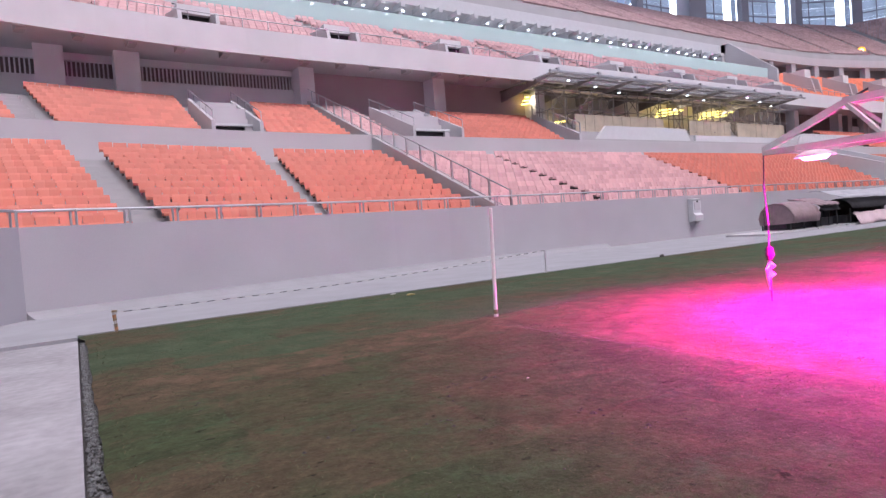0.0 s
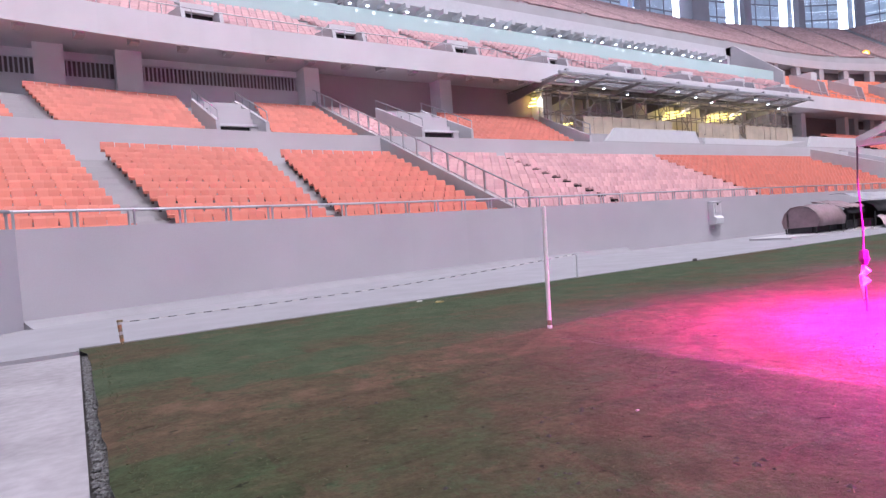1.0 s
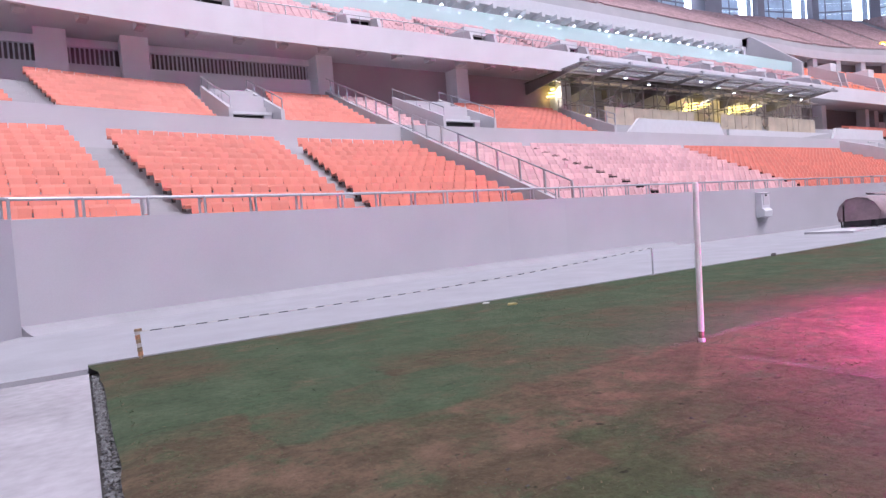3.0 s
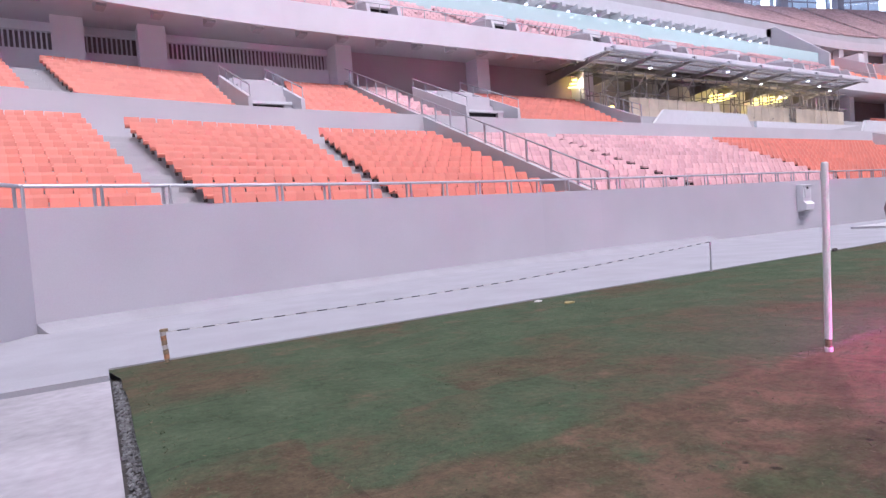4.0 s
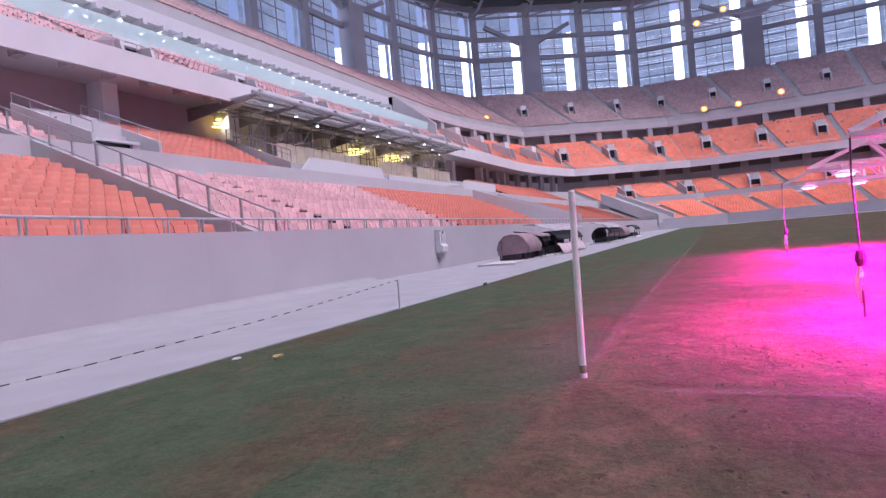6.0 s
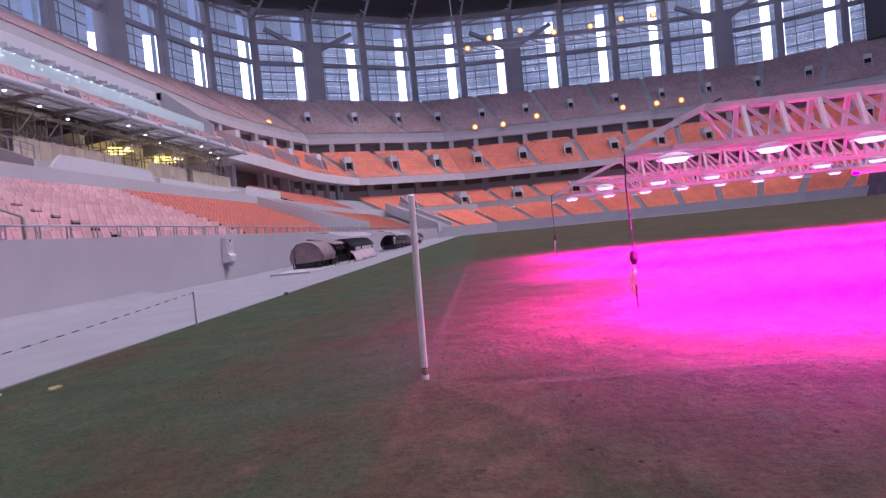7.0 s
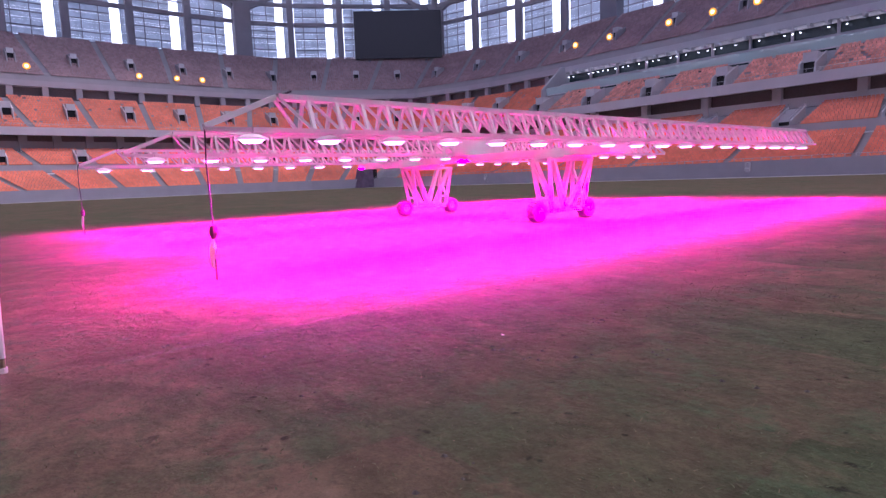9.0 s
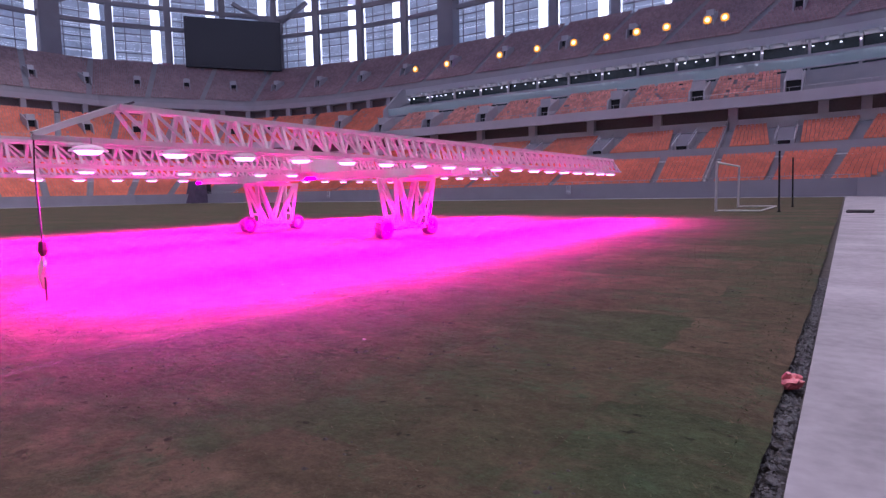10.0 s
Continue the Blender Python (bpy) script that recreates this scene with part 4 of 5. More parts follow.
# downlights in the galleries
dl = Mesh()
for span, v, z in ((NORTH_G, 37.0, 23.9), (NORTH_G, 36.5, 24.3), (SOUTH_G, 37.0, 23.9), (SOUTH_G, 35.0, 21.7)):
    line = Rail(span, v)
    k = 1.0
    while k < line.length:
        p, d = line.at(k)
        turned_box(dl, p, d, 0.26, 0.22, z, z + 0.12)
        k += random.choice((1.3, 1.9, 2.6, 4.2))
tagged(dl.make("gallery_downlights", COOL), "small white ceiling lights along the galleries", "lights", kind="stuff")

# ---- guest area with canopy in the north stand ----
tagged(Mesh().box(30.6, 27.5, 6.3, 76.0, 33.2, 7.6).make("guest_deck", CONCRETE), kind="structure")
# stepped white parapet with raking ends
for x0, x1, top in ((33.1, 45.0, 8.85), (45.0, 63.0, 8.3), (63.0, 75.5, 8.9)):
    rake = 1.4 if top > 8.5 else 0.0
    y0, y1 = 27.25, 27.5
    vs = [(x, y, z) for y in (y0, y1) for x, z in ((x0 - (2.6 if x0 < 40 else 0), 6.6), (x0 if x0 < 60 else x0 + rake, top), (x1 - (rake if x0 < 60 else 0), top), (x1, 6.4 if rake else top))]
    tagged(obj("guest_parapet", vs, [(0, 1, 2, 3), (7, 6, 5, 4), (0, 4, 5, 1), (1, 5, 6, 2), (2, 6, 7, 3), (3, 7, 4, 0)], WHITE), kind="structure")
tagged(Mesh().add([(x + e, y, z) for e in (0.0, 0.22) for x, y, z in ((27.2, 24.6, 6.3), (27.2, 24.6, 7.6), (30.3, 33.2, 10.9), (30.3, 33.2, 6.3))],
                  [(0, 1, 2, 3), (7, 6, 5, 4), (0, 4, 5, 1), (1, 5, 6, 2), (2, 6, 7, 3), (3, 7, 4, 0)]).make("guest_side_wall", PAINT), kind="structure")
guard_rail("guest_railing", [(27.31, 24.6, 7.6), (30.41, 33.2, 10.9)], "steel railing on the guest area side wall", 8, 0.8)

hoard = None
for x0, count in ((32.4, 10), (48.2, 6), (56.5, 8)):
    for i in range(count):
        x = x0 + 0.55 + i * 1.18
        if hoard is None:
            hoard = thing("plywood_panel", "pale plywood hoarding sheet standing on the deck", "panel", "plywood hoarding", (x, 30.0, 7.6))
            Mesh().box(-0.57, -0.02, 0, 0.57, 0.02, 2.75).make("sheet", PLYWOOD, hoard)
            Mesh().box(-0.57, 0.02, 0.1, 0.57, 0.07, 0.17).make("batten", PLYWOOD, hoard)
        else:
            copy_thing(hoard, pose(x, 30.0, 7.6, 0, 0, random.uniform(-2, 2)))
tagged(Mesh().box(34.5, 32.6, 7.6, 76, 33.4, 9.69).make("guest_step", CONCRETE), kind="structure")

canopy = thing("canopy", "steel and glass canopy over the guest seats", "canopy", at=(28.5, 28.0, 13.2))
Mesh().box(0, 0, 0, 37.5, 7.2, 0.06).make("roof_sheet", CANOPY, canopy, "grey roof sheet")
Mesh().tube((-0.6, -0.05, -0.05), (38.2, -0.05, -0.05), 0.14, 8).make("front_tube", STEEL, canopy)
for i in range(9):
    x = 0.2 + i * 4.64
    Mesh().add([(x + e, y, z) for e in (-0.09, 0.09) for y, z in ((0, -0.12), (0, -0.02), (7.2, -0.02), (7.2, -0.9))],
               [(0, 1, 2, 3), (7, 6, 5, 4), (0, 4, 5, 1), (1, 5, 6, 2), (2, 6, 7, 3), (3, 7, 4, 0)]).make("rafter", SCAFFOLD, canopy)
    Mesh().box(x - 0.12, -0.22, -0.1, x + 0.12, 0.05, 0.22).make("bracket", STEEL, canopy)
for k in range(5):
    Mesh().bar((0, 0.9 + k * 1.4, -0.12), (37.5, 0.9 + k * 1.4, -0.12), 0.1).make("purlin", SCAFFOLD, canopy)

scaff = None
for i in range(12):
    x = 30.2 + i * 3.15
    if scaff is None:
        scaff = thing("scaffold_bay", "rusty grey tube scaffold bay under the canopy", "scaffold", "scaffolding", (x, 30.4, 7.6))
        for px in (0, 1.5):
            for py in (0, 1.6):
                Mesh().tube((px, py, 0), (px, py, 5.2), 0.045, 5).make("standard", SCAFFOLD, scaff)
        for z in (1.6, 3.2, 4.8):
            for py in (0, 1.6):
                Mesh().tube((-0.4, py, z), (3.2, py, z), 0.04, 5).make("ledger", SCAFFOLD, scaff)
            Mesh().tube((0, -0.3, z), (0, 1.9, z), 0.04, 5).make("transom", SCAFFOLD, scaff)
        for z in (0, 1.6, 3.2):
            Mesh().tube((0, 0, z), (1.5, 0, z + 1.6), 0.035, 5).make("brace", SCAFFOLD, scaff)
            Mesh().tube((1.5, 0, z), (0, 0, z + 1.6), 0.035, 5).make("brace", SCAFFOLD, scaff)
        Mesh().box(-0.1, 0.1, 4.85, 2.9, 0.9, 4.9).make("board", PLYWOOD, scaff)
    else:
        copy_thing(scaff, pose(x, 30.4 + random.uniform(-0.3, 0.3), 7.6, 0, 0, random.uniform(-3, 3)))

tagged(Mesh().box(34.0, YB + 1.0, 10.2, 76, YB + 1.3, 14.0).make("wall_lounge", LOUNGE), kind="structure")
for x, z, w, n in ((31.2, 12.5, 1.3, 3), (34.5, 10.6, 2.6, 2), (51.6, 12.3, 4.8, 3), (60.3, 12.4, 7.0, 3)):
    glow = bpy.data.lights.new("strip_glow", "AREA")
    glow.shape, glow.size, glow.size_y, glow.energy, glow.color = "RECTANGLE", w, 0.6, 20 * w, (1.0, 0.86, 0.58)
    new("strip_glow", glow).matrix_basis = look((x, YB - 0.9, z + 0.1), (x, YB - 4.5, z - 2.6))
    t = thing("strip_light", "glowing yellow stacked strip light in the lounge", "light", "lounge strip lights", (x, YB - 0.6, z))
    for k in range(n):
        u0, u1 = -w / 2 + 0.25 * k, w / 2 - 0.2 * ((k + 1) % 2) * w
        Mesh().bar((u0, 0, 0.13 * u0 + 0.3 * k - 0.3), (u1, 0, 0.13 * u1 + 0.3 * k - 0.3), 0.13).make("tube", SIGN, t)
    Mesh().bar((-w / 2, 0.14, -0.07 * w), (w / 2, 0.14, 0.07 * w), 0.05).make("support_rail", STEEL, t)
for i in range(9):
    t = thing("canopy_spotlight", "small white spotlight under the canopy", "light", "canopy spotlights", (30.5 + i * 4.3, 28.6 + (i % 3) * 1.1, 12.75))
    Mesh().tube((0, 0, 0), (0, 0, 0.2), 0.16, 8).make("housing", STEEL, t)
    Mesh().tube((0, 0, -0.06), (0, 0, -0.005), 0.13, 8).make("lens", COOL, t)

# player tunnel cut through the lower terrace
tun = thing("tunnel_ramp", "pale concrete tunnel cut through the lower terrace", "entrance", at=(53.5, 15.0, 2.0))
for s, x in ((-1, -2.6), (1, 2.6)):
    Mesh().add([(x + e, y, z) for e in (-0.15, 0.15) for y, z in ((-3.6, -0.6), (-3.6, 0.9), (6.0, 4.3), (6.0, -0.6))],
               [(0, 1, 2, 3), (7, 6, 5, 4), (0, 4, 5, 1), (1, 5, 6, 2), (2, 6, 7, 3), (3, 7, 4, 0)]).make("side_wall", WHITE, tun)
Mesh().box(-2.4, 5.2, 0, 2.4, 5.6, 4.0).make("end_wall", PAINT, tun)

# ---- dugouts on the apron ----
def dugout(x, y, length, label, tarp, lift):
    t = thing("dugout", label, "dugout", "covered team benches", (x, y, 0.012))
    # half-barrel roof, open to the pitch (-y)
    n, r = 9, 0.75
    vs, fs = [], []
    for k in range(7):
        xx = length * k / 6
        for i in range(n):
            a = math.radians(-25 + (225 if tarp is TARP else 190) * i / (n - 1))
            wob = 0.05 * noise.noise((xx * 1.7, i * 0.9, lift))
            vs.append((xx, -math.cos(a) * (r + wob) * -1, 0.62 + math.sin(a) * (r * 0.88 + wob)))
    for k in range(6):
        for i in range(n - 1):
            a = k * n + i
            fs.append((a, a + n, a + n + 1, a + 1))
    cover = obj("cover", vs, fs, tarp, t, smooth=True)
    s = cover.modifiers.new("thick", "SOLIDIFY")
    s.thickness = 0.03
    if tarp is TARP:
        for xx in (0.02, length - 0.02):
            ring_pts = [(xx, v[1] * 0.97, v[2] * 0.98) for v in vs[:n]]
            obj("end_sheet", ring_pts + [(p[0] + 0.02, p[1], p[2]) for p in ring_pts], [tuple(range(n)), tuple(range(n, 2 * n))[::-1]] + [(i, n + i, n + (i + 1) % n, (i + 1) % n) for i in range(n)], tarp, t)
    for xx in (0.05, length / 2, length - 0.05):
        Mesh().bar((xx, 0.62, 0.1), (xx, 0.66, 0.75), 0.05).make("frame_post", BLACK, t)
        Mesh().bar((xx, -0.6, 0.1), (xx, -0.6, 0.8), 0.05).make("frame_post", BLACK, t)
    Mesh().box(0.05, -0.42, 0.12, length - 0.05, 0.5, 0.48).make("bench", DARKTARP, t)
    Mesh().box(0.02, 0.5, 0.12, length - 0.02, 0.56, 1.0).make("back_panel", DARKTARP, t)
    Mesh().box(-0.5, -0.75, 0.0, length + 0.5, 0.85, 0.09).make("platform", WHITE if lift > 5 else CONCRETE, t)
    return t


dugout(21.4, 7.6, 2.3, "team bench half covered by a brown tarpaulin", TARP, 1.0)
dugout(23.9, 7.55, 1.6, "team bench frame under torn black netting", DARKTARP, 2.0)
dugout(26.4, 7.4, 6.6, "long team bench with black netting and loose sheets", DARKTARP, 3.0)
dugout(43.0, 7.3, 5.6, "team bench wrapped in dark netting", DARKTARP, 4.0)
dugout(50.5, 7.3, 4.0, "team bench wrapped in dark grey sheet", TARP, 6.0)
dugout(60.0, 7.4, 4.0, "low team bench by the wall in dark netting", DARKTARP, 7.0)
tagged(Mesh().box(18.85, 6.7, 0.02, 20.88, 8.4, 0.10).make("bench_platform", CONCRETE), "grey concrete slab beside the covered team bench", "slab")


def loose_sheet(x0, x1, y0, y1, z, drop, mat, label):
    """Thin plastic sheet thrown over a bench, sagging and creased."""
    n, k = 22, 9
    vs, fs = [], []
    for i in range(n):
        for j in range(k):
            u, w = i / (n - 1), j / (k - 1)
            h = z - drop * (1 - w) ** 2 + 0.10 * noise.noise((u * 7.0, w * 3.0, x0)) + 0.05 * noise.noise((u * 19.0, w * 8.0, x0))
            vs.append((x0 + (x1 - x0) * u, y0 + (y1 - y0) * w + 0.08 * noise.noise((u * 9.0, w, 3.0)), h))
    for i in range(n - 1):
        fs += [(i * k + j, (i + 1) * k + j, (i + 1) * k + j + 1, i * k + j + 1) for j in range(k - 1)]
    ob = obj("loose_sheet", vs, fs, mat, smooth=True)
    ob.modifiers.new("thick", "SOLIDIFY").thickness = 0.008
    return tagged(ob, label, "sheet", "sheets over the team benches")


loose_sheet(25.6, 34.0, 6.62, 8.3, 1.75, 0.42, FILM, "crumpled clear plastic sheet over a team bench")
loose_sheet(23.6, 25.4, 6.75, 8.2, 1.42, 0.35, TARP, "torn brown tarpaulin edge over the bench frame")
loose_sheet(42.6, 49.5, 6.6, 8.2, 1.72, 0.5, FILM, "grey plastic sheet draped over a netted bench")
loose_sheet(26.6, 32.5, 6.45, 6.8, 0.62, 0.55, PINKFILM, "pale pink sheet hanging before a long bench")


def wall_box(x, y, z, turn, label):
    t = thing("wall_box", label, "cabinet", "boxes on the stand walls", (x, y, z))
    t.rotation_euler = (0, 0, turn)
    m = Mesh()
    m.add([(sx, y2, zz) for sx in (-0.3, 0.3) for y2, zz in ((0, 0.0), (-0.34, 0.06), (-0.38, 0.30), (-0.26, 0.42), (-0.26, 1.0), (-0.30, 1.06), (0, 1.1))],
          [tuple(range(7)), tuple(range(7, 14))[::-1]] + [(i, 7 + i, 7 + (i + 1) % 7, (i + 1) % 7) for i in range(7)])
    m.make("body", WHITE, t)
    Mesh().box(-0.2, -0.29, 0.55, 0.2, -0.262, 0.92).make("cover_plate", PAINT, t)
    Mesh().tube((0, -0.3, 0.95), (0, -0.27, 0.95), 0.05, 8).make("knob", BLACK, t)
    Mesh().box(-0.2, -0.22, -0.16, 0.2, 0, -0.01).make("bracket", STEEL, t, "dark steel bracket")
    return t


wall_box(19.95, 10.69, 0.74, 0, "white metal cabinet on a bracket on the stand wall")
wall_box(27.5, -78.6, 0.75, math.pi, "pale cabinet on the far stand wall")
wall_box(75, -78.6, 0.75, math.pi, "pale cabinet on the far stand wall")

# ---- grow-light rig ----
RIGY = -12.98


def boom(x, label, slide=0.0):
    """A lattice boom along y with lamps below it."""
    t = thing("light_boom", label, "light rig", "grow-light booms", (x, RIGY + slide, 1.806))
    L = 9.87
    tip = 10.59
    zb, zt, w = 0.10, 0.562, 0.235
    for s in (-1, 1):
        Mesh().bar((s * w, -L - 0.2, zb), (s * w, L + 0.2, zb), 0.07).make("bottom_chord", ALU, t)
        Mesh().bar((s * w, L + 0.2, zb), (0, tip, zb + 0.02), 0.06).make("nose_bar", ALU, t)
        Mesh().bar((s * w, -L - 0.2, zb), (0, -tip, zb + 0.02), 0.06).make("nose_bar", ALU, t)
    Mesh().bar((-0.07, -9.62, zt), (-0.07, 9.62, zt), 0.075).make("top_chord", ALU, t)
    Mesh().bar((0.07, -9.62, zt), (0.07, 9.62, zt), 0.075).make("top_chord", ALU, t)
    for s in (-1, 1):
        Mesh().bar((0, s * 9.62, zt), (0, s * tip, zb + 0.05), 0.075).make("nose_bar", ALU, t)
    n = 44
    dy = 19.24 / n
    data = {}
    for i in range(n):
        y = -9.62 + dy * i
        for s in (-1, 1):
            for kind, a, b in (("brace", (s * w, y, zb), (s * 0.07, y + dy, zt)), ("upright", (s * w, y, zb), (s * 0.07, y, zt))):
                if (kind, s) not in data:
                    ob = Mesh().bar((a[0], 0, a[2]), (b[0], b[1] - a[1], b[2]), 0.05 if kind == "upright" else 0.04).make(kind, ALU, t)
                    data[kind, s] = ob.data
                else:
                    ob = new(kind, data[kind, s])
                    ob.parent = t
                ob.location = (0, y, 0)
        if i % 2 == 0:
            if "tie" not in data:
                ob = Mesh().box(-w, -0.02, zb - 0.02, w, 0.02, zb + 0.02).make("tie", ALU, t)
                data["tie"] = ob.data
            else:
                ob = new("tie", data["tie"])
                ob.parent = t
            ob.location = (0, y, 0)
    for i in range(18):
        y = 9.99 - 1.149 * i
        lamp = new("lamp", None)
        lamp.parent, lamp.location = t, (0, y, 0)
        if "cap" not in data:
            prof = [(0.03, 0.07), (0.10, 0.06), (0.16, 0.035), (0.215, 0.005), (0.225, -0.012)]
            vs, fs = [], []
            for r, z in prof:
                vs += [(r * math.cos(2 * math.pi * k / 14), r * math.sin(2 * math.pi * k / 14), z) for k in range(14)]
            for q in range(4):
                fs += [(q * 14 + k, q * 14 + (k + 1) % 14, q * 14 + 14 + (k + 1) % 14, q * 14 + 14 + k) for k in range(14)]
            fs.append(tuple(range(14)))
            ob = obj("reflector", vs, fs, ALU, lamp, smooth=True)
            data["cap"] = ob.data
            vs = [(0.17 * math.cos(2 * math.pi * k / 14), 0.17 * math.sin(2 * math.pi * k / 14), 0.0) for k in range(14)]
            vs += [(0.12 * math.cos(2 * math.pi * k / 14), 0.12 * math.sin(2 * math.pi * k / 14), -0.05) for k in range(14)]
            fs = [(k, (k + 1) % 14, 14 + (k + 1) % 14, 14 + k) for k in range(14)] + [tuple(range(14, 28))]
            ob = obj("lens", vs, fs, GROW, lamp, "glowing magenta lens", smooth=True)
            data["lens"] = ob.data
        else:
            for nm, key in (("reflector", "cap"), ("lens", "lens")):
                ob = new(nm, data[key])
                ob.parent = lamp
    return t


for x, slide in ((2.67, 0.0), (8.5, -0.33), (14.3, -0.45)):
    boom(x, "white lattice boom hung with glowing magenta grow lamps", slide)
    li = bpy.data.lights.new("boom_light", "AREA")
    li.shape, li.size, li.size_y, li.energy, li.color = "RECTANGLE", 0.4, 20.1, GROW_POWER, (1.0, 0.0, 0.50)
    li.spread = radians(151)
    lo = new("boom_light", li)
    lo.matrix_basis = pose(x, RIGY + slide, 1.74)

carrier = thing("rig_carrier", "pale box beam carrying the booms across", "light rig", at=(0, -12.5, 1.68))
Mesh().box(3.3, -0.45, 0.0, 14.4, 0.45, 0.2).make("beam", ALU, carrier)
for x in (4.97, 11.2):
    Mesh().box(x - 0.5, -0.7, -0.05, x + 0.5, 0.7, 0.0).make("bearing_plate", ALU, carrier)
# rounded drive housing that sits on the beam over the far legs
sect = [(-1.05, 0.21), (-1.05, 0.42), (-0.95, 0.56), (-0.75, 0.62), (0.75, 0.62), (0.95, 0.56), (1.05, 0.42), (1.05, 0.21)]
Mesh().add([(x, y, z) for x in (8.2, 9.1) for y, z in sect],
           [tuple(range(8)), tuple(range(8, 16))[::-1]] + [(i, 8 + i, 8 + (i + 1) % 8, (i + 1) % 8) for i in range(8)]).make("drive_housing", ALU, carrier, "pale rounded drive housing")


def bogie(x, y, label):
    t = thing("wheel_bogie", label, "light rig", "wheeled legs of the rig", (x, y, 0))
    for sy in (-1, 1):
        wheel = new("wheel", None)
        wheel.parent, wheel.location = t, (0, sy * 1.03, 0.27)
        n = 24
        prof = [(0.13, -0.12), (0.20, -0.15), (0.255, -0.12), (0.275, -0.04), (0.275, 0.04), (0.255, 0.12), (0.20, 0.15), (0.13, 0.12)]
        vs, fs = [], []
        for r, xx in prof:
            vs += [(xx, r * math.cos(2 * math.pi * k / n), r * math.sin(2 * math.pi * k / n)) for k in range(n)]
        for q in range(len(prof) - 1):
            fs += [(q * n + k, q * n + (k + 1) % n, q * n + n + (k + 1) % n, q * n + n + k) for k in range(n)]
        obj("tyre", vs, fs, TYRE, wheel, smooth=True)
        Mesh().tube((-0.09, 0, 0), (0.09, 0, 0), 0.14, 12).tube((-0.13, 0, 0), (0.13, 0, 0), 0.05, 8).make("rim", ALU, wheel)
        lugs = Mesh()
        for k in range(12):
            c, q = math.cos(math.pi * k / 6), math.sin(math.pi * k / 6)
            lugs.bar((-0.11, 0.266 * c, 0.266 * q), (0.11, 0.266 * math.cos(math.pi * k / 6 + 0.2), 0.266 * math.sin(math.pi * k / 6 + 0.2)), 0.035)
        lugs.make("tread_lugs", TYRE, wheel)
    Mesh().box(-0.07, -0.98, 0.22, 0.07, 0.98, 0.33).make("axle_beam", ALU, t)
    for e in (-0.3, 0.3):
        for sy in (-1, 1):
            # outer leg leans outward to the top, inner leg of the V meets its twin low in the middle
            Mesh().bar((e * 0.6, sy * 0.66, 0.33), (e, sy * 0.86, 1.6), 0.10).make("outer_leg", ALU, t)
            Mesh().bar((e * 0.6, sy * 0.14, 0.33), (e, sy * 0.74, 1.6), 0.12).make("inner_leg", ALU, t)
        Mesh().bar((e, -0.9, 1.58), (e, 0.9, 1.58), 0.09).make("head_rail", ALU, t)
    for sy in (-1, 1):
        Mesh().bar((-0.2, sy * 0.7, 0.6), (0.2, sy * 0.7, 0.6), 0.07).make("cross_tie", ALU, t)
        Mesh().bar((-0.2, sy * 0.68, 0.5), (0.27, sy * 0.82, 1.4), 0.05).make("cross_brace", ALU, t)
    Mesh().box(-0.14, -0.2, 0.33, 0.14, 0.2, 0.42).make("foot_plate", ALU, t)
    return t


bogie(4.97, -12.35, "pale braced steel legs on two fat-tyred wheels")
bogie(11.2, -12.8, "pale braced steel legs on two fat-tyred wheels")


def tip_cable(x, y, label):
    t = thing("hanging_cable", label, "cable", "cables at the boom tips", (x, y, 0.0))
    pts = [(0, 0, 1.96), (0.0, 0.02, 1.5), (0.015, 0.0, 1.0), (0.0, 0.0, 0.72)]
    m = Mesh()
    for a, b in zip(pts, pts[1:]):
        m.tube(a, b, 0.010, 6)
    m.tube((0, -1.2, 2.46), (0, -0.02, 1.99), 0.014, 6).tube((0, -0.02, 1.99), (0, 0, 1.9), 0.014, 6)
    m.make("cord", CABLE, t)
    Mesh().tube((0, 0, 0.72), (0.0, 0.0, 0.62), 0.04, 8, 0.055).tube((0, 0, 0.62), (0, 0, 0.55), 0.055, 8, 0.03).make("plug", CABLE, t)
    k = Mesh()
    rag = [(0, 0, 0.55), (0.09, -0.03, 0.47), (0.05, 0.02, 0.42), (0.10, -0.02, 0.36), (0.03, 0.03, 0.30), (0.02, 0.0, 0.16), (-0.02, 0.02, 0.34), (-0.07, 0.0, 0.44), (-0.02, -0.02, 0.49)]
    n = len(rag)
    k.add(rag + [(x2, y2 + 0.03, z2) for x2, y2, z2 in rag], [tuple(range(n)), tuple(range(n, 2 * n))[::-1]] + [(i, n + i, n + (i + 1) % n, (i + 1) % n) for i in range(n)])
    k.make("rag", PAPER, t, "white plastic wrap")
    Mesh().tube((0, 0, 0.02), (0.0, 0.0, 0.3), 0.012, 6).make("tail", CABLE, t)
    return t


tip_cable(2.65, -2.39, "dark cord with wrapped plug hanging at the boom tip")
tip_cable(14.3, -2.80, "dark cord with wrapped plug hanging at the boom tip")

# ---- pitch furniture ----
post = thing("corner_post", "white corner post with a dark band at its foot", "corner post")
Mesh().tube((0, 0, 0.10), (0.012, -0.03, 1.5), 0.027, 12).make("shaft", POLEPAINT, post)
Mesh().tube((0.012, -0.03, 1.5), (0.012, -0.03, 1.515), 0.027, 12, 0.018).make("cap", POLEPAINT, post)
Mesh().tube((0, 0, 0.03), (0, 0, 0.10), 0.024, 10).make("spring", BROWNWRAP, post, "dark rusty spring")
Mesh().tube((0, 0, -0.01), (0, 0, 0.035), 0.030, 10).make("foot", POLEPAINT, post)

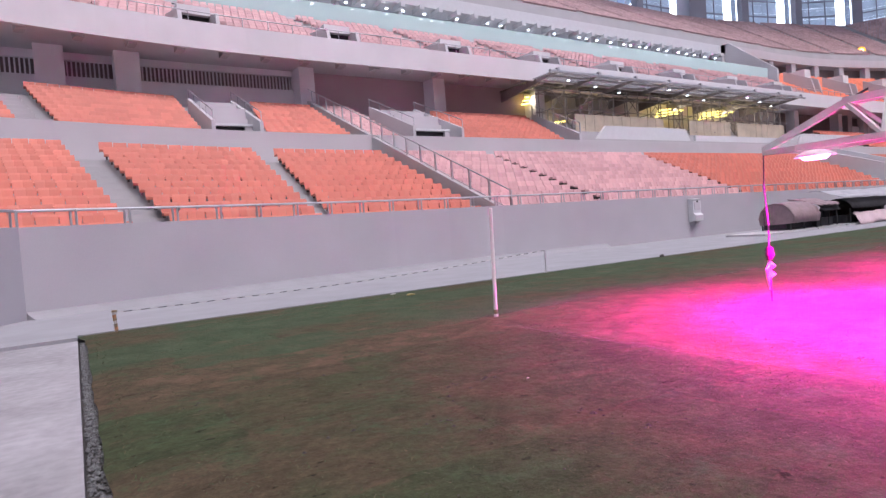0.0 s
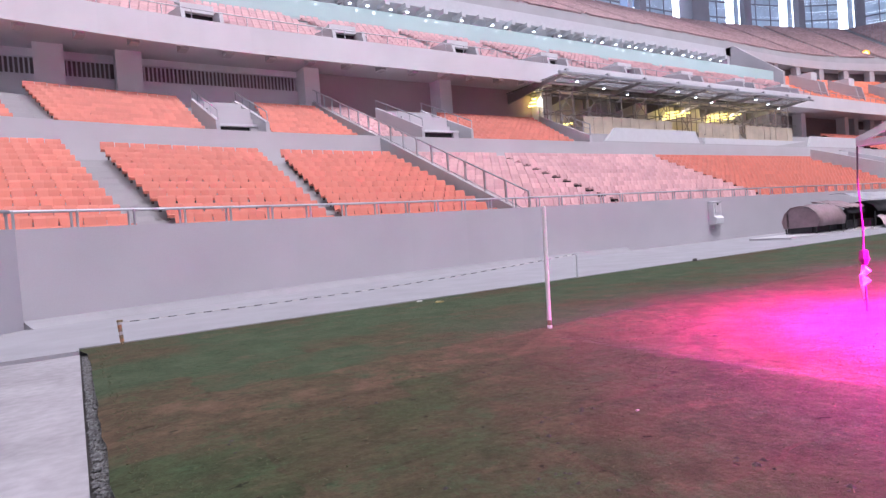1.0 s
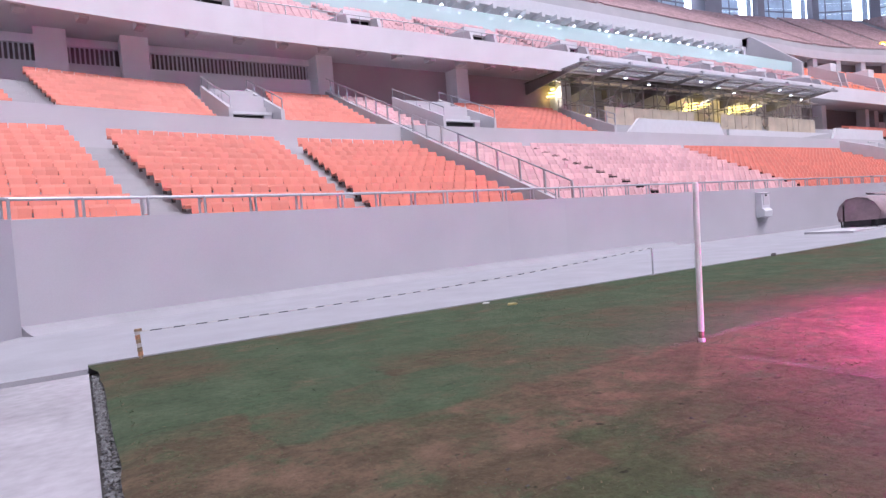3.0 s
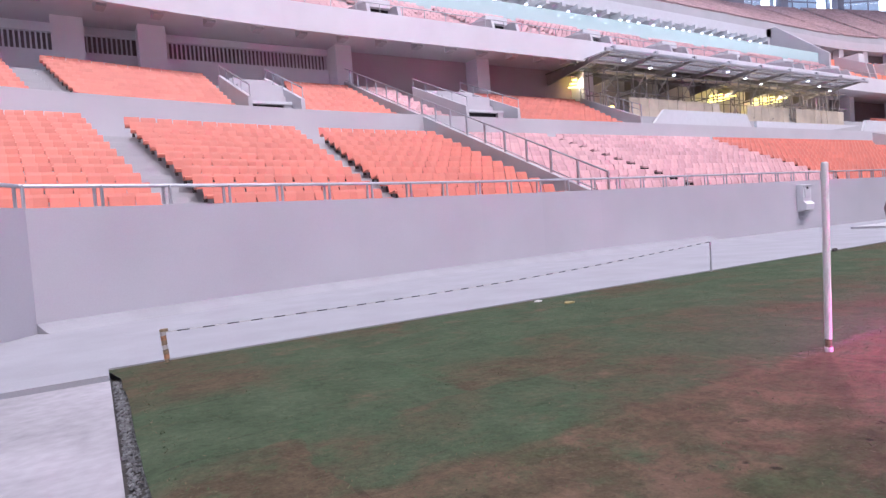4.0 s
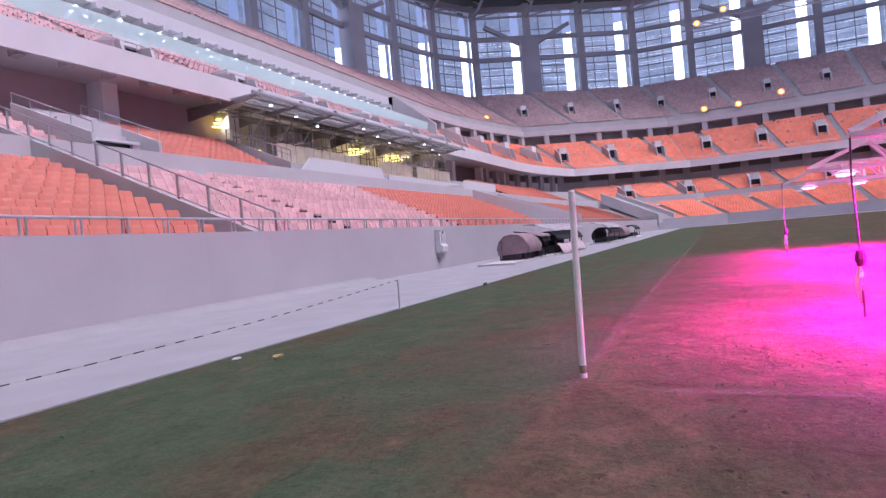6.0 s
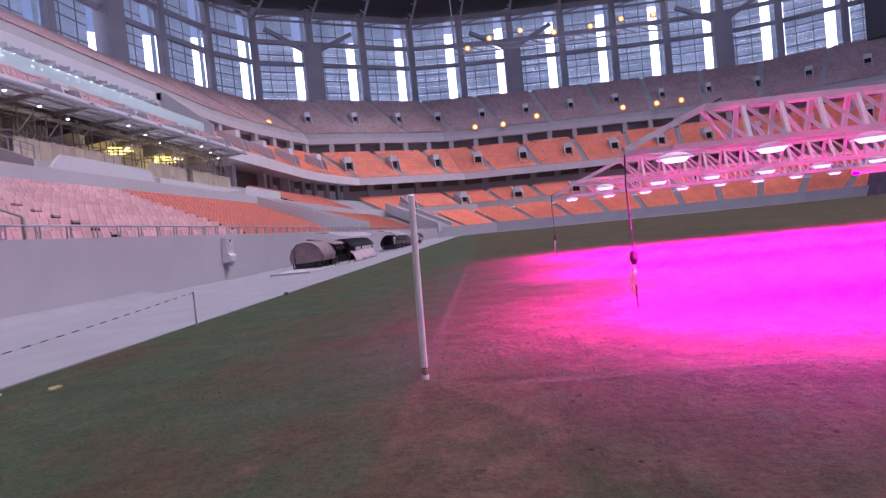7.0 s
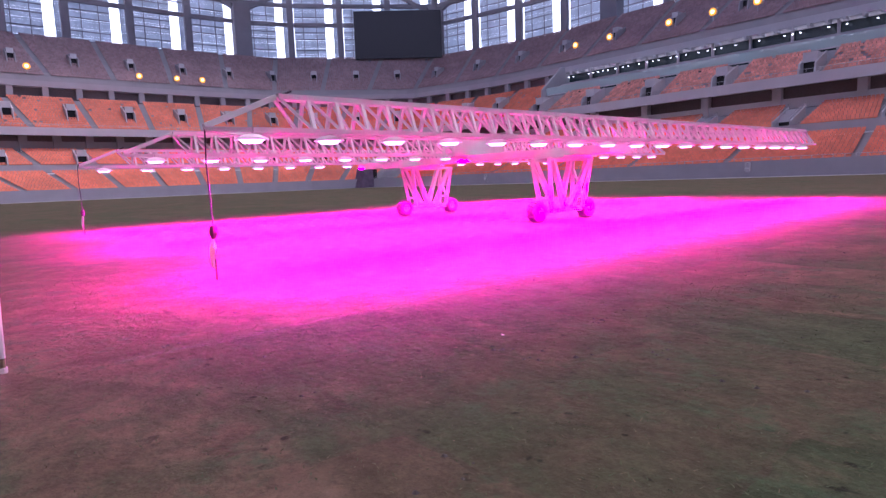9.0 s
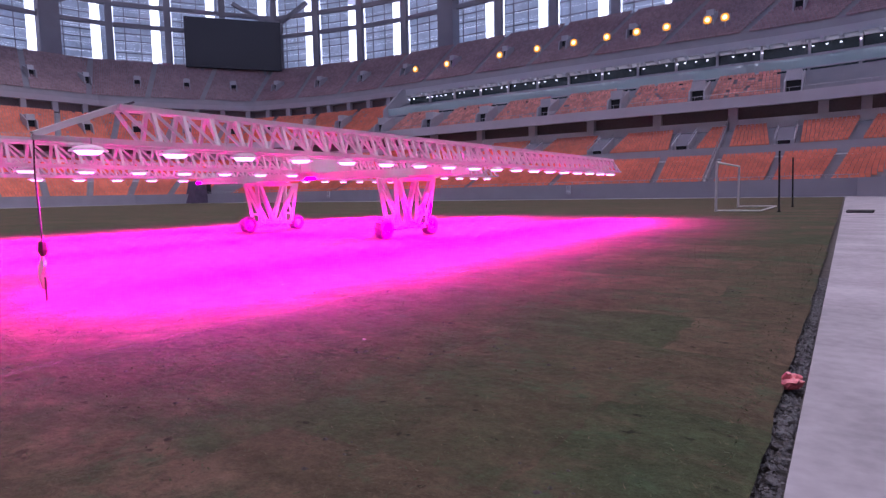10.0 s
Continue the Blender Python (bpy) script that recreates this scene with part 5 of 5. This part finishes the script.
goal = thing("goal", "white goal frame without its net", "goal", at=(0.3, -31.5, 0))
for y in (0, -7.32):
    Mesh().tube((0, y, 0), (0, y, 2.44), 0.06, 10).make("upright", POLEPAINT, goal)
Mesh().tube((0, 0.06, 2.44), (0, -7.38, 2.44), 0.06, 10).make("crossbar", POLEPAINT, goal)
Mesh().tube((0, 0, 0.05), (-2.0, 0, 0.05), 0.035, 6).tube((0, -7.32, 0.05), (-2.0, -7.32, 0.05), 0.035, 6).tube((-2.0, 0, 0.05), (-2.0, -7.32, 0.05), 0.035, 6).make("ground_frame", POLEPAINT, goal)
for y in (0.4, -7.8):
    t = thing("net_pole", "tall black pole behind the goal", "pole", "net poles", (-2.5, -31.5 + y, 0))
    Mesh().tube((0, 0, 0), (0.06, 0, 2.85), 0.045, 8).make("shaft", BLACK, t)
    Mesh().tube((0, 0, 0), (0, 0, 0.06), 0.09, 8).make("base", BLACK, t)

p1 = thing("tape_post", "short stake wrapped in striped tape leaning at the turf edge", "stake", at=(-4.41, 4.46, 0))
Mesh().tube((0, 0, 0), (-0.03, 0.02, 0.36), 0.022, 8).make("stake", BROWNWRAP, p1)
for k in range(6):
    z = 0.04 + 0.05 * k
    Mesh().tube((-0.03 * z / 0.42, 0.01, z), (-0.03 * (z + 0.05) / 0.42 + 0.004, 0.006, z + 0.055), 0.030, 8, 0.027).make("wrap", TAPE_PALE if k in (2, 5) else (BROWNWRAP if k % 2 else WRAP), p1)
Mesh().box(-0.045, -0.02, 0.335, 0.03, 0.015, 0.365).make("knot", BROWNWRAP, p1)
p2 = thing("tape_post", "thin grey stake holding the tape at the turf edge", "stake", at=(5.0, 4.5, 0))
Mesh().tube((0, 0, 0), (0.01, 0, 0.57), 0.014, 6).make("stake", STEEL, p2)
tape = thing("barrier_tape", "thin sagging black and pale barrier tape between stakes", "tape", at=(-4.42, 4.47, 0))
N = 72
pt = [Vector((9.42 * i / N, 0.03 * i / N, 0.32 + 0.24 * i / N - 0.09 * math.sin(math.pi * i / N))) for i in range(N + 1)]
for i in range(N):
    a, b = pt[i], pt[i + 1]
    Mesh().add([a, b, b + Vector((0, 0, 0.010)), a + Vector((0, 0, 0.010)), a + Vector((0, 0.003, 0)), b + Vector((0, 0.003, 0)), b + Vector((0, 0.003, 0.010)), a + Vector((0, 0.003, 0.010))],
               [(0, 1, 2, 3), (7, 6, 5, 4), (3, 2, 6, 7), (0, 4, 5, 1)]).make("stripe", BLACK if i % 2 else TAPE_PALE, tape)


def scrap(name, at, size, mat, label, cat):
    """A crumpled flat piece of litter."""
    n = 9
    vs = []
    for i in range(n):
        a = 2 * math.pi * i / n
        r = 0.55 + 0.45 * random.random()
        vs.append((size[0] * r * math.cos(a), size[1] * r * math.sin(a), 0.004 + size[2] * random.random()))
    vs.append((0, 0, size[2]))
    vs += [(x, y, 0.001) for x, y, z in vs[:n]]
    fs = [(i, (i + 1) % n, n) for i in range(n)] + [(i, n + 1 + i, n + 1 + (i + 1) % n, (i + 1) % n) for i in range(n)]
    ob = obj(name, vs, fs, mat)
    ob.location = at
    return tagged(ob, label, cat)


scrap("tape_scrap", (0.72, 3.78, 0.01), (0.13, 0.05, 0.035), YELLOW, "crumpled yellow tape scrap on the turf", "litter")
scrap("paper_scrap", (0.62, 4.32, 0.01), (0.085, 0.05, 0.02), TAPE_PALE, "crumpled white paper scrap on the turf", "litter")
scrap("stone", (9.4, 4.44, 0.012), (0.09, 0.06, 0.07), SOIL, "small dark stone at the turf edge", "stone")
for x, y in ((-1.9, -2.9), (1.1, -4.6)):
    scrap("paper_scrap", (x, y, 0.012), (0.022, 0.008, 0.006), TAPE_PALE, "tiny white paper scrap on worn turf", "litter")
mat_bm = Mesh()
for k in range(5):
    mat_bm.box(-0.55 + 0.02 * k, -1.0 + 0.4 * k, 0.0, 0.5 - 0.05 * (k % 3), -0.602 + 0.4 * k, 0.05 + 0.04 * (k % 2))
mat_ob = mat_bm.make("folded_sheet", BLACK)
mat_ob.location = (-5.6, -31.2, 0.0)
tagged(mat_ob, "folded black rubber sheet lying on the concrete apron", "sheet")
bag = new("plastic_bag", None)
bag.location = (-4.87, -3.55, -0.06)
tagged(bag, "crumpled pink plastic bag beside the concrete edge", "bag")
bm = bmesh.new()
bmesh.ops.create_icosphere(bm, subdivisions=3, radius=0.06)
for v in bm.verts:
    d = 1 + 0.55 * noise.noise(v.co * 22) + 0.3 * noise.noise(v.co * 50)
    v.co = Vector((v.co.x * d, v.co.y * d * 1.1, max(v.co.z * d * 0.75, -0.04) + 0.04))
me = bpy.data.meshes.new("sack")
bm.to_mesh(me)
bm.free()
me.materials.append(BAG)
sack = new("sack", me)
sack.parent = bag
Mesh().tube((0.02, 0.02, 0.06), (0.01, 0.035, 0.105), 0.032, 7, 0.014).make("knot", BAG, bag)

# worn lines
tagged(Mesh().box(-0.4, -0.02, 0.018, 105, 0.08, 0.022).make("touch_line", LINE), kind="structure")
tagged(Mesh().box(-0.46, -68, 0.018, -0.36, -0.6, 0.022).make("goal_line", LINE), kind="structure")

# ---- lamps and screen of the far stands ----
flood = None


def floodlight(x, y, z, face):
    global flood
    if flood is None:
        flood = thing("floodlight", "warm glowing floodlight on a bracket", "light", "warm floodlights", (x, y, z))
        Mesh().tube((0, 0, -1.6), (0, 0, -0.3), 0.09, 6).make("bracket", STEEL, flood)
        Mesh().box(-0.8, -0.05, -0.62, 0.8, 0.4, 0.62).make("housing", STEEL, flood)
        # added glowing ring, the halo of the lamp given a shape
        Mesh().tube((0, -0.26, 0), (0, -0.051, 0), 0.72, 14, 0.5).make("reflector", AMBER, flood, "amber glowing ring drawn as the lamp halo")
        Mesh().tube((0, -0.32, 0), (0, -0.262, 0), 0.40, 12).make("lens", WARM, flood, "glowing warm lens")
        flood.rotation_euler = (0, 0, face)
    else:
        copy_thing(flood, pose(x, y, z, 0, 0, math.degrees(face)))


for x in (83.1, 74.1, 60.4, 51.6, 43.6, 36.9, 31.2, 25.8, 18.9, 16.1):
    floodlight(x - 2.6, -114.0, 30.5, math.pi)
for y, z in ((-0.5, 28.1), (-8, 28.0), (-17, 29.2), (-39.5, 28.9), (-48.2, 29.0), (-54.5, 29.1)):
    floodlight(154.0, y, z, -math.pi / 2)
floodlight(125.5, 45.7, 29.4, -math.pi / 4)
for y, z in ((-0.5, 49.0), (-6.5, 51.0), (-14.8, 52.0), (-23.5, 50.5), (-33, 50.9), (-41, 51.8), (-49.3, 51.9)):
    floodlight(154.0, y, z, -math.pi / 2)
gantry = thing("lamp_gantry", "dark lattice gantry carrying high floodlights", "gantry", at=(154.6, -25, 48))
for z in (0, 1.6):
    Mesh().bar((0, -28, z), (0, 28, z), 0.3).make("chord", FACADE, gantry)
for i in range(14):
    Mesh().bar((0, -28 + 4 * i, 0), (0, -24 + 4 * i, 1.6), 0.2).make("brace", FACADE, gantry)
for y in (-28, 28):
    Mesh().bar((0, y, 1.6), (0, y, 21), 0.3).make("hanger", FACADE, gantry)

screen = thing("score_screen", "large dark blank score screen above the corner terrace", "screen", at=(150, -115, 47.6))
screen.rotation_euler = (0, 0, math.atan2(115, -155) - math.pi / 2 + math.pi)
Mesh().box(-13.5, 0, -7.6, 14.0, 1.2, 6.9).make("cabinet", SCREENM, screen)
Mesh().box(-13.1, -0.06, -7.2, 13.6, -0.004, 6.5).make("panel", SCREENM, screen)
for x in (-9, 9):
    Mesh().bar((x, 0.9, -14), (x, 0.9, -7.8), 0.7).make("leg", FACADE, screen)

crate = thing("covered_stack", "tall stack under a dark purple tarpaulin by the far wall", "stack", at=(112.0, -75.5, 0.0))
Mesh().add([(x, y, z) for x in (-1.6, 1.6) for y, z in ((-1.6, 0.0), (2.2, 0.0), (0.9, 4.7), (-1.1, 4.9))],
           [(0, 1, 2, 3), (7, 6, 5, 4), (0, 4, 5, 1), (1, 5, 6, 2), (2, 6, 7, 3), (3, 7, 4, 0)]).make("tarpaulin", PURPLE, crate)
Mesh().box(-1.2, -2.6, 0.0, 1.2, -1.65, 4.2).make("net_roll", DARKTARP, crate)

# ---- loose stones and turf, the nearest ground ----
rng = np.random.default_rng(4)


def stones(n):
    m = Mesh()
    for i in range(n):
        y = rng.uniform(-9, 4.3)
        x = GX + 0.02 + rng.uniform(0, 0.13)
        r = rng.uniform(0.006, 0.018)
        c = [(r * a * rng.uniform(0.6, 1.2), r * b * rng.uniform(0.6, 1.2), r * q * rng.uniform(0.4, 0.9)) for a, b, q in ((1, 0, 0), (0, 1, 0), (-1, 0, 0), (0, -1, 0), (0, 0, 1), (0, 0, -1))]
        m.add([(x + a, y + b, -0.085 + r * 0.6 + q) for a, b, q in c], [(0, 1, 4), (1, 2, 4), (2, 3, 4), (3, 0, 4), (1, 0, 5), (2, 1, 5), (3, 2, 5), (0, 3, 5)])
    return tagged(m.make("edge_gravel", STONE), "grey crushed stone in the gap beside the turf", "gravel", kind="stuff")


stones(4200)


def clods(n):
    """Scuffed spots: loose clods lying close together in small torn places."""
    m = Mesh()
    for i in range(n):
        cx, cy, turn, reach = rng.uniform(-4.2, 7), rng.uniform(-12, -0.9), rng.uniform(0, 3.1), rng.uniform(0.05, 0.22)
        for k in range(int(rng.integers(3, 11))):
            u, w = rng.normal(0, reach), rng.normal(0, reach * 0.35)
            x, y = cx + u * math.cos(turn) - w * math.sin(turn), cy + u * math.sin(turn) + w * math.cos(turn)
            if x < GX + 0.3 or y > 4:
                continue
            r = rng.uniform(0.006, 0.026)
            z = 0.018 * noise.noise((x * 0.9, y * 0.9, 0)) + 0.012 * noise.noise((x * 3.1, y * 3.1, 5))
            c = [(1, 0, 0), (0.3, 0.9, 0), (-0.8, 0.6, 0), (-0.8, -0.6, 0), (0.3, -0.9, 0), (0.1, 0, 0.7)]
            m.add([(x + a * r * rng.uniform(0.6, 1.5), y + b * r * rng.uniform(0.6, 1.5), z - 0.006 + q * r) for a, b, q in c], [(0, 1, 5), (1, 2, 5), (2, 3, 5), (3, 4, 5), (4, 0, 5)])
    return tagged(m.make("turf_clods", SOIL), "small dark soil clods on worn turf", "soil", kind="stuff")


clods(190)


def blades(n):
    x = GX + 0.2 + rng.random(n) ** 1.15 * 10
    y = 4.45 - rng.random(n) ** 1.25 * 18
    vs = np.zeros((n, 3, 3))
    a = rng.uniform(0, 2 * math.pi, n)
    w, h = rng.uniform(0.003, 0.007, n), rng.uniform(0.003, 0.012, n)
    lean = rng.uniform(-0.03, 0.03, (n, 2))
    z = np.array([0.018 * noise.noise((p * 0.9, q * 0.9, 0)) + 0.012 * noise.noise((p * 3.1, q * 3.1, 5)) for p, q in zip(x, y)])
    vs[:, 0] = np.stack([x - np.cos(a) * w, y - np.sin(a) * w, z - 0.004], 1)
    vs[:, 1] = np.stack([x + np.cos(a) * w, y + np.sin(a) * w, z - 0.004], 1)
    vs[:, 2] = np.stack([x + lean[:, 0], y + lean[:, 1], z + h], 1)
    fs = np.arange(3 * n).reshape(n, 3)
    return tagged(obj("grass_blades", vs.reshape(-1, 3).tolist(), fs.tolist(), BLADE), "short sparse grass blades of the worn turf", "grass", kind="stuff")


blades(55000)
